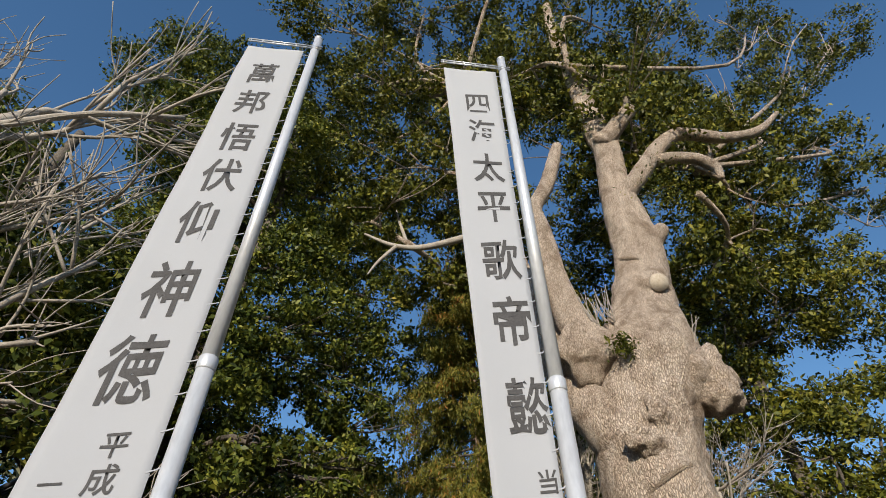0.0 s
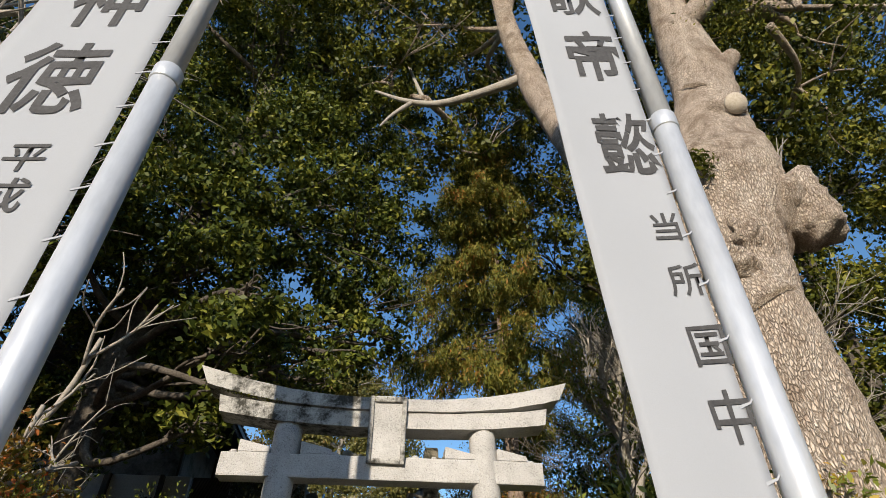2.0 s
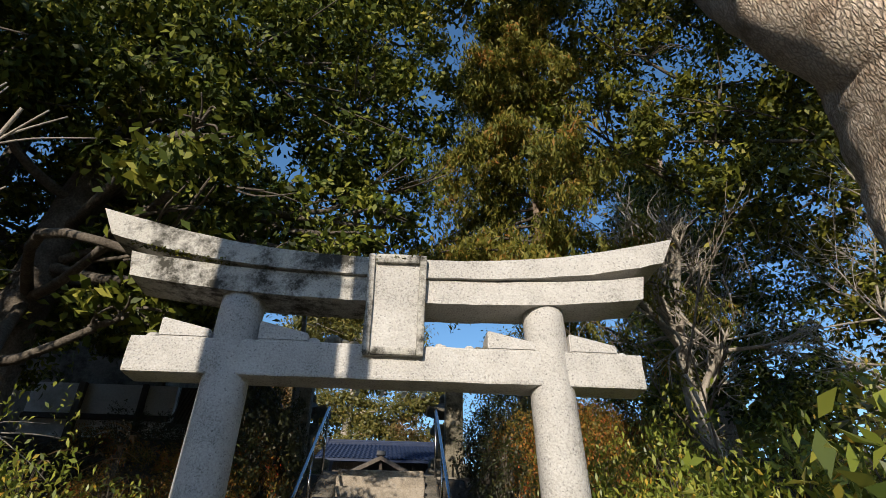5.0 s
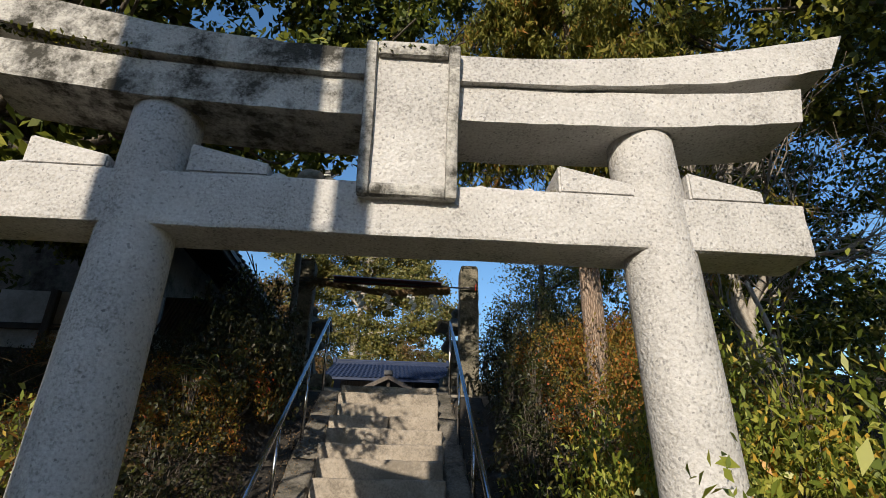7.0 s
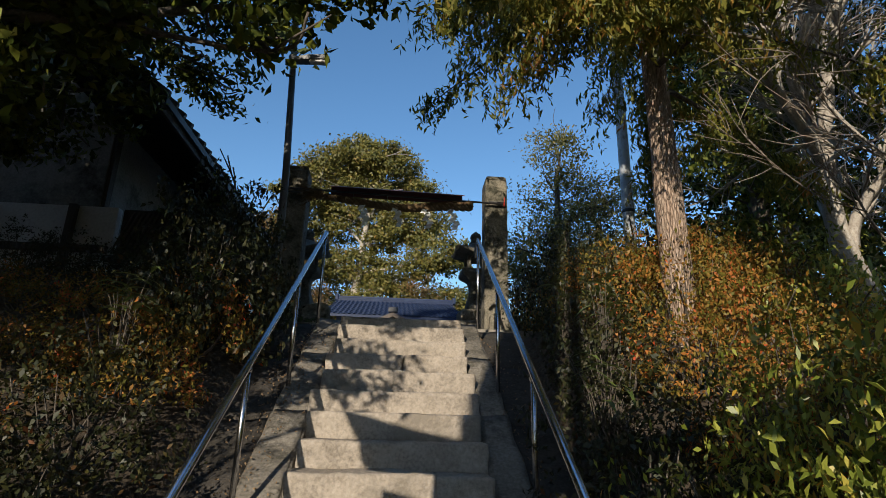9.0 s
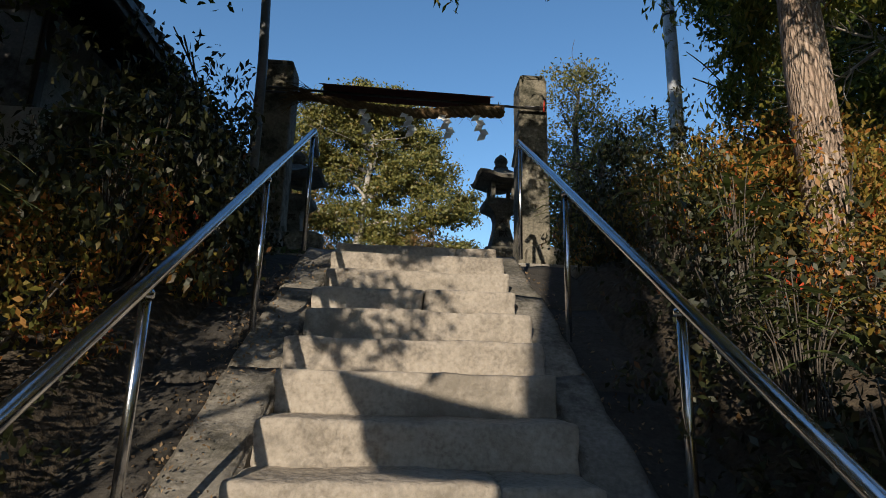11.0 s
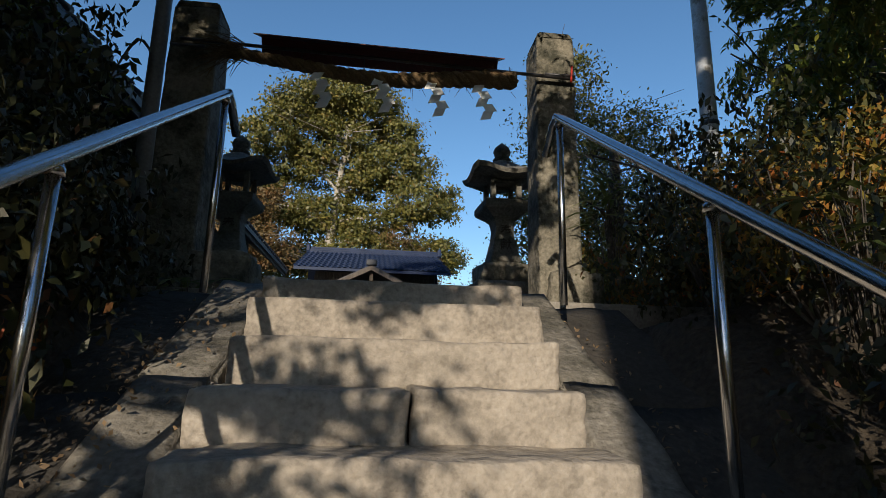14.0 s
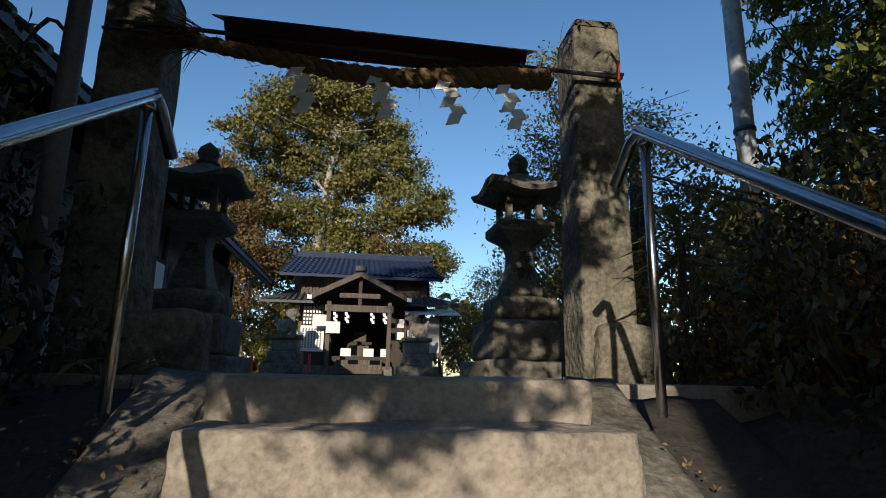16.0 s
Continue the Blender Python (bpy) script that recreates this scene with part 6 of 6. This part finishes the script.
def build_house():
    o = Vector((-7.0, 18.0, 3.6))
    t = thing("house", "old dark tiled house with plaster walls in deep shade", "house", o + Vector((0.55, 0, 0)))
    def B(name, b, mat, bev=0.01, parent=None):
        x0, x1, y0, y1, z0, z1 = b
        return part(name, box(x0 - o.x, x1 - o.x, y0 - o.y, y1 - o.y, z0 - o.z, z1 - o.z, bev), mat, parent or t)
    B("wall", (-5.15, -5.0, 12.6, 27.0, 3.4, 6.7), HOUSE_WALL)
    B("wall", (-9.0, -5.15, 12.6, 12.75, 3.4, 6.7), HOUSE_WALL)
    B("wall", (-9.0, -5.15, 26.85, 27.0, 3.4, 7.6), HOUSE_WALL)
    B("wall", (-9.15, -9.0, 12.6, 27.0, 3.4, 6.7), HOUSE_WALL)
    for y in (12.62, 15.4, 18.2, 21.0, 23.8, 26.8):
        B("timber_post", (-5.0, -4.94, y, y + 0.13, 3.5, 6.6), DARK_WOOD)
    B("sill_beam", (-5.0, -4.95, 12.8, 26.8, 5.0, 5.1), DARK_WOOD)
    tiled_slope(t, "roof", -3.95, -6.9, 6.62, 8.75, 11.7, 27.6, TILE_DARK, 0.28, o)
    tiled_slope(t, "roof", -9.85, -6.9, 6.62, 8.75, 11.7, 27.6, TILE_DARK, 0.56, o)
    B("ridge", (-7.05, -6.75, 11.6, 27.7, 8.72, 8.98), TILE_DARK, 0.03)
    B("eave_board", (-4.05, -4.0, 11.7, 27.6, 6.42, 6.54), DARK_WOOD)
    for s, y in ((1, 12.55), (1, 26.95)):
        bm = prism([(-9.0 - o.x, 6.6 - o.z), (-5.05 - o.x, 6.6 - o.z), (-6.9 - o.x, 8.5 - o.z)], y - 0.03 - o.y, y + 0.10 - o.y, "y")
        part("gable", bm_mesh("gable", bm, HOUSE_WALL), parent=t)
    # pale bay with a low wall, its coping and a lattice screen
    B("bay_wall", (-7.1, -4.57, 12.30, 12.42, 3.3, 5.25), WHITE_WALL)
    B("low_wall", (-4.55, -3.71, 12.24, 12.40, 3.3, 4.50), WHITE_WALL)
    B("coping", (-4.60, -3.65, 12.18, 12.46, 4.50, 4.56), DARK_STONE)
    B("sill_beam", (-7.1, -4.60, 12.24, 12.295, 4.60, 4.70), DARK_WOOD)
    B("timber_post", (-5.17, -5.07, 12.22, 12.298, 3.3, 5.25), DARK_WOOD)
    B("timber_post", (-6.27, -6.15, 12.20, 12.298, 3.3, 5.25), OLD_WOOD)
    fr = B("screen_frame", (-4.53, -3.75, 12.36, 12.40, 4.57, 5.25), DARK_WOOD)
    for k in range(12):
        ob = part("lattice_slat", box(-0.011, 0.011, 12.335 - o.y, 12.355 - o.y, -0.32, 0.32, 0.002), OLD_WOOD, fr)
        ob.location = (-4.49 + k * 0.063 - o.x, 0, 4.91 - o.z)
        ob.rotation_euler = (0, radians(20), 0)
    B("meter_box", (-6.0, -5.75, 12.16, 12.298, 3.95, 4.30), PALE_METAL, 0.015)
    B("window_frame", (-4.99, -4.9, 19.0, 21.0, 4.6, 5.9), DARK_WOOD)
    for k in range(3):
        B("window_pane", (-4.9, -4.89, 19.08 + k * 0.64, 19.64 + k * 0.64, 4.7, 5.8), PALE_METAL, 0.002)


build_house()


# ---- shrine hall ----
def build_shrine():
    o = Vector((-0.7, 37.0, 3.8))
    t = thing("shrine_hall", "small wooden shrine hall with glazed blue-grey tile roof", "shrine", o)
    def B(name, b, mat, bev=0.01, parent=None, label=""):
        x0, x1, y0, y1, z0, z1 = b
        return part(name, box(x0 - o.x, x1 - o.x, y0 - o.y, y1 - o.y, z0 - o.z, z1 - o.z, bev), mat, parent or t, label)
    B("foundation", (-4.2, 3.2, 35.6, 42, 3.75, 4.15), DARK_STONE)
    B("back_wall", (-3.4, 2.4, 41.2, 41.4, 4.1, 8.2), DARK_WOOD)
    B("side_wall", (-3.6, -3.4, 37.2, 41.4, 4.1, 8.2), OLD_WOOD)
    B("side_wall", (2.3, 2.5, 37.2, 41.4, 4.1, 8.2), OLD_WOOD)
    B("front_wall", (-3.4, -1.95, 37.2, 37.35, 4.1, 7.0), DARK_WOOD)
    B("front_wall", (0.75, 2.3, 37.2, 37.35, 4.1, 7.0), DARK_WOOD)
    # upper wall of upright boards
    n = 36
    for k in range(n):
        x = -3.55 + k * 6.1 / n
        B("wall_board", (x + 0.008, x + 6.1 / n - 0.008, 37.0 + 0.01 * (k % 2), 37.2, 6.9, 8.35), OLD_WOOD, 0.004)
    B("inner_floor", (-3.3, 2.2, 37.3, 41.2, 4.5, 4.6), DARK_WOOD)
    # main roof: front slope with tiles
    xs0, xs1 = -4.5, 3.2
    for front in (1, -1):
        bm = bmesh.new()
        ye, yr = 37.0 + 1.9 - front * 2.9, 38.9
        a = [(xs0, ye, 8.38), (xs1, ye, 8.34), (xs1 - 0.45, yr, 9.75), (xs0 + 0.35, yr, 9.75)]
        lo = [bm.verts.new(Vector(p) - Vector((0, 0, 0.14)) - o) for p in a]
        hi = [bm.verts.new(Vector(p) - o) for p in a]
        bm.faces.new(lo)
        bm.faces.new(hi)
        for i in range(4):
            bm.faces.new((lo[i], lo[(i + 1) % 4], hi[(i + 1) % 4], hi[i]))
        roof = part("roof", bm_mesh("roof", bm, TILE), parent=t)
        if front > 0:
            slope = math.atan2(9.75 - 8.36, yr - ye)
            bmt = bmesh.new()
            m, L, w = 6, 0.36, 0.27
            rows = []
            for j, (dy, dz) in enumerate(((0, 0.035), (0, 0.0), (L, -0.025))):
                rows.append([bmt.verts.new((-w / 2 + w * i / m, dy, dz + 0.035 * math.cos(2 * math.pi * i / m) + 0.035)) for i in range(m + 1)])
            rows = [rows[1], rows[0], [bmt.verts.new((v.co.x, L, v.co.z + 0.01)) for v in rows[2]]]
            for ra, rb in zip(rows, rows[1:]):
                for i in range(m):
                    bmt.faces.new((ra[i], ra[i + 1], rb[i + 1], rb[i]))
            me = bm_mesh("roof_tile", bmt, TILE, True)
            R, C = 9, 28
            for j in range(R):
                f = j / R
                for i in range(C):
                    ob = new("roof_tile", me)
                    ob.parent = roof
                    xl, xr = xs0 + 0.35 * f, xs1 - 0.45 * f
                    ob.location = Vector((xl + (i + 0.5) * (xr - xl) / C, ye + (yr - ye) * f, 8.37 + 1.38 * f)) - o
                    ob.rotation_euler = (slope, 0, 0)
    for k in range(3):
        B("ridge", (xs0 + 0.25 - 0.03 * k, xs1 - 0.35 + 0.03 * k, 38.9 - 0.22 + 0.05 * k, 38.9 + 0.22 - 0.05 * k, 9.68 + k * 0.11, 9.785 + k * 0.11), TILE, 0.02)
    for x in (xs0 + 0.2, xs1 - 0.4):
        B("ridge_end", (x, x + 0.2, 38.65, 39.15, 9.72, 10.12), TILE, 0.05)
    # lower skirt roofs
    for x0, x1 in ((-5.2, -2.5), (1.2, 3.9)):
        bm = bmesh.new()
        a = [(x0, 35.4, 7.02), (x1, 35.4, 7.02), (min(x1, 2.6) if x0 > 0 else x1, 37.1, 7.55), (x0 if x0 > 0 else -3.9, 37.1, 7.55)]
        lo = [bm.verts.new(Vector(p) - Vector((0, 0, 0.12)) - o) for p in a]
        hi = [bm.verts.new(Vector(p) - o) for p in a]
        bm.faces.new(lo[::-1])
        bm.faces.new(hi)
        for i in range(4):
            bm.faces.new((lo[i], lo[(i + 1) % 4], hi[(i + 1) % 4], hi[i]))
        rf = part("skirt_roof", bm_mesh("skirt_roof", bm, TILE_DARK), parent=t)
        for k in range(10):
            x = x0 + 0.12 + k * (x1 - x0 - 0.2) / 9
            V, F = tube_arrays([Vector((x, 35.38, 7.06)) - o, Vector((max(-3.9, min(2.6, x)), 37.1, 7.58)) - o], [0.06, 0.06], 8)
            part("roof_tile", mesh_from("roof_tile", V, F, TILE_DARK, True), parent=rf)
    # porch gable
    for s in (-1, 1):
        xe = -0.7 + s * 2.15
        bm = prism([(-0.7 - o.x, 8.06 - o.z), (-0.7 - o.x, 8.26 - o.z), (xe - o.x, 7.18 - o.z), (xe - o.x, 6.98 - o.z)], 34.2 - o.y, 37.0 - o.y, "y", 0.02)
        part("porch_roof", bm_mesh("porch_roof", bm, TILE_DARK), parent=t)
        bm = prism([(-0.7 - o.x, 7.98 - o.z), (-0.7 - o.x, 8.20 - o.z), (xe - o.x, 7.12 - o.z), (xe - o.x, 6.90 - o.z)], 34.08 - o.y, 34.19 - o.y, "y", 0.01)
        part("bargeboard", bm_mesh("bargeboard", bm, OLD_WOOD), parent=t)
        B("porch_post", (-0.7 + s * 1.32 - 0.09, -0.7 + s * 1.32 + 0.09, 34.4, 34.58, 4.0, 6.9), OLD_WOOD)
        B("post_base", (-0.7 + s * 1.32 - 0.16, -0.7 + s * 1.32 + 0.16, 34.34, 34.64, 3.78, 4.0), DARK_STONE)
        B("bargeboard_tip", (xe - 0.1, xe + 0.1, 34.02, 34.1, 6.92, 7.1), PAPER)
    B("ridge_ornament", (-0.95, -0.45, 34.05, 34.3, 8.2, 8.48), TILE_DARK, 0.06)
    B("porch_beam", (-2.2, 0.8, 34.38, 34.6, 6.45, 6.75), OLD_WOOD, 0.03)
    B("porch_beam", (-1.6, 0.2, 34.36, 34.5, 7.05, 7.28), OLD_WOOD, 0.05)
    B("porch_strut", (-0.78, -0.62, 34.4, 34.55, 6.75, 7.9), DARK_WOOD)
    for k, z in enumerate((4.0, 4.2, 4.4)):
        B("wooden_step", (-1.75, 0.4, 35.2 + k * 0.35, 35.6 + k * 0.35, z - 0.2, z + 0.02), OLD_WOOD, 0.015)
    B("threshold", (-1.9, 0.7, 36.4, 37.2, 4.3, 4.6), DARK_WOOD)
    # side bay with a pale sheet roof
    bm = prism([(34.8 - o.y, 6.45 - o.z), (34.8 - o.y, 6.52 - o.z), (36.6 - o.y, 6.95 - o.z), (36.6 - o.y, 6.88 - o.z)], 1.35 - o.x, 3.85 - o.x, "x", 0.006)
    part("sheet_roof", bm_mesh("sheet_roof", bm, PALE_METAL), parent=t, label="pale corrugated sheet lean-to roof")
    B("bay_wall", (2.0, 3.05, 35.6, 35.7, 4.6, 6.4), WHITE_WALL)
    for x in (1.35, 2.1, 3.0):
        B("timber_post", (x, x + 0.1, 35.5, 35.6, 3.85, 6.5), OLD_WOOD)
    for k in range(9):
        ob = B("fence_slat", (2.15, 2.19, 35.5, 35.52, 3.9, 4.75), OLD_WOOD, 0.003)
        ob.location.x += k * 0.1
        ob.rotation_euler = (0, radians(0), 0)
    B("fence_rail", (2.1, 3.05, 35.46, 35.5, 4.72, 4.8), OLD_WOOD)
    # notice board, papers, offering box
    nb = B("notice_board", (-3.3, -2.25, 35.5, 35.56, 4.75, 5.9), PAPER, 0.006, None, "white notice board with rows of writing")
    for k in range(7):
        for j in range(9):
            B("writing_bar", (-3.2 + k * 0.13, -3.15 + k * 0.13, 35.492, 35.499, 5.70 - j * 0.1, 5.77 - j * 0.1), INK, 0, nb)
    B("lattice_window", (-3.3, -2.3, 36.0, 36.05, 5.95, 6.9), PAPER, 0.004)
    for k in range(8):
        B("lattice_bar", (-3.3 + k * 0.137, -3.27 + k * 0.137, 35.96, 35.99, 5.95, 6.9), DARK_WOOD, 0.002)
    for k in range(6):
        B("lattice_bar", (-3.3, -2.3, 35.93, 35.96, 5.98 + k * 0.17, 6.01 + k * 0.17), DARK_WOOD, 0.002)
    for b in ((-2.75, -2.05, 35.0, 35.02, 5.85, 6.35), (-2.1, -1.5, 34.3, 34.32, 5.5, 6.0), (0.95, 1.35, 35.4, 35.42, 5.9, 6.3), (0.95, 1.35, 35.4, 35.42, 5.35, 5.7), (1.5, 1.9, 35.4, 35.42, 5.3, 5.8),
              (-1.45, -1.0, 34.9, 34.92, 4.55, 4.9), (-0.45, 0.0, 34.9, 34.92, 4.55, 4.9), (0.3, 0.8, 34.9, 34.92, 4.55, 4.9)):
        B("paper_notice", b, PAPER, 0.002)
    bx = B("offering_box", (-1.15, -0.2, 36.6, 37.1, 4.6, 5.1), OLD_WOOD, 0.02)
    for k in range(6):
        B("slat", (-1.1 + k * 0.15, -1.05 + k * 0.15, 36.62, 37.08, 5.1, 5.13), OLD_WOOD, 0.004, bx)
    B("altar", (-1.3, -0.05, 38.6, 39.1, 4.6, 5.4), DARK_WOOD, 0.02)
    B("altar_panel", (-1.0, -0.35, 38.55, 38.6, 5.4, 5.9), OLD_WOOD, 0.01)
    for x in (-1.75, -1.25, -0.15, 0.4):
        V, F = [], []
        for k in range(4):
            s = 0.05 if k % 2 else -0.02
            n = len(V)
            z = 6.42 - k * 0.11
            V += [Vector(p) - o for p in ((x - 0.06 + s, 34.36, z), (x + 0.06 + s, 34.35, z), (x + 0.08 + s, 34.33, z - 0.14), (x - 0.04 + s, 34.34, z - 0.14))]
            F.append((n, n + 1, n + 2, n + 3))
        ps = part("paper_strip", mesh_from("paper_strip", V, F, PAPER), parent=t)
        md = ps.modifiers.new("thick", "SOLIDIFY")
        md.thickness = 0.003


build_shrine()


# ---- guardian statues ----
def build_guardian(x, y, mirror, label):
    ped = thing("pedestal", "stepped stone pedestal under a guardian statue", "pedestal", (x, y, 3.8), group="guardian pedestals")
    for k, (w, z0, z1) in enumerate(((0.85, -0.05, 0.35), (0.66, 0.35, 0.85), (0.52, 0.85, 1.35), (0.62, 1.35, 1.5))):
        part("stone_block", bm_mesh("stone_block", rough_box(-w, w, -w, w, z0, z1, 0.03, 4, 0.015, k), DARK_STONE, True), parent=ped)
    bm = bmesh.new()
    def blob(c, r, rot=0.0):
        g = bmesh.ops.create_icosphere(bm, subdivisions=3, radius=1)
        M = Matrix.Rotation(rot, 3, "Y")
        for v in g["verts"]:
            n = v.co.copy()
            p = M @ Vector((n.x * r[0], n.y * r[1], n.z * r[2]))
            v.co = p * (1 + 0.1 * noise.noise(n * 3)) + Vector(c)
    blob((0.15, 0, 0.38), (0.36, 0.24, 0.36))
    blob((-0.12, 0, 0.55), (0.22, 0.22, 0.42), -0.35)
    blob((-0.24, 0, 1.02), (0.24, 0.22, 0.24))
    blob((-0.43, 0, 0.96), (0.13, 0.14, 0.11))
    blob((-0.08, 0, 0.98), (0.2, 0.25, 0.26))
    for s in (-1, 1):
        blob((-0.28, s * 0.14, 0.26), (0.085, 0.085, 0.30))
        blob((-0.34, s * 0.14, 0.05), (0.14, 0.09, 0.07))
        blob((0.22, s * 0.2, 0.12), (0.24, 0.11, 0.14))
    blob((0.48, 0, 0.62), (0.10, 0.12, 0.28), 0.3)
    st = new("guardian_statue", bm_mesh("guardian_statue", bm, POST_STONE if not mirror else DARK_STONE, True))
    st.location = (x, y, 5.29)
    st.scale = (-0.9 if mirror else 0.9, 0.9, 0.9)
    md = st.modifiers.new("weld", "REMESH")
    md.mode = "VOXEL"
    md.voxel_size = 0.04
    tagged(st, label, "statue", "pair of guardian statues")


build_guardian(1.75, 33.5, False, "seated stone guardian animal on a pedestal before the shrine")
build_guardian(-3.6, 33.5, True, "dark seated stone guardian animal before the notice board")
for x in (-2.55, -4.75):
    c = new("marker_post", bm_mesh("marker_post", lathe([(0.16, 0.0), (0.16, 0.03), (0.07, 0.05), (0.055, 0.7), (0.03, 0.74)], 14), RED_PAINT, True))
    c.location = (x, 32.6, 3.80)
    tagged(c, "red plastic marker post standing in the yard", "marker post", "red marker posts")
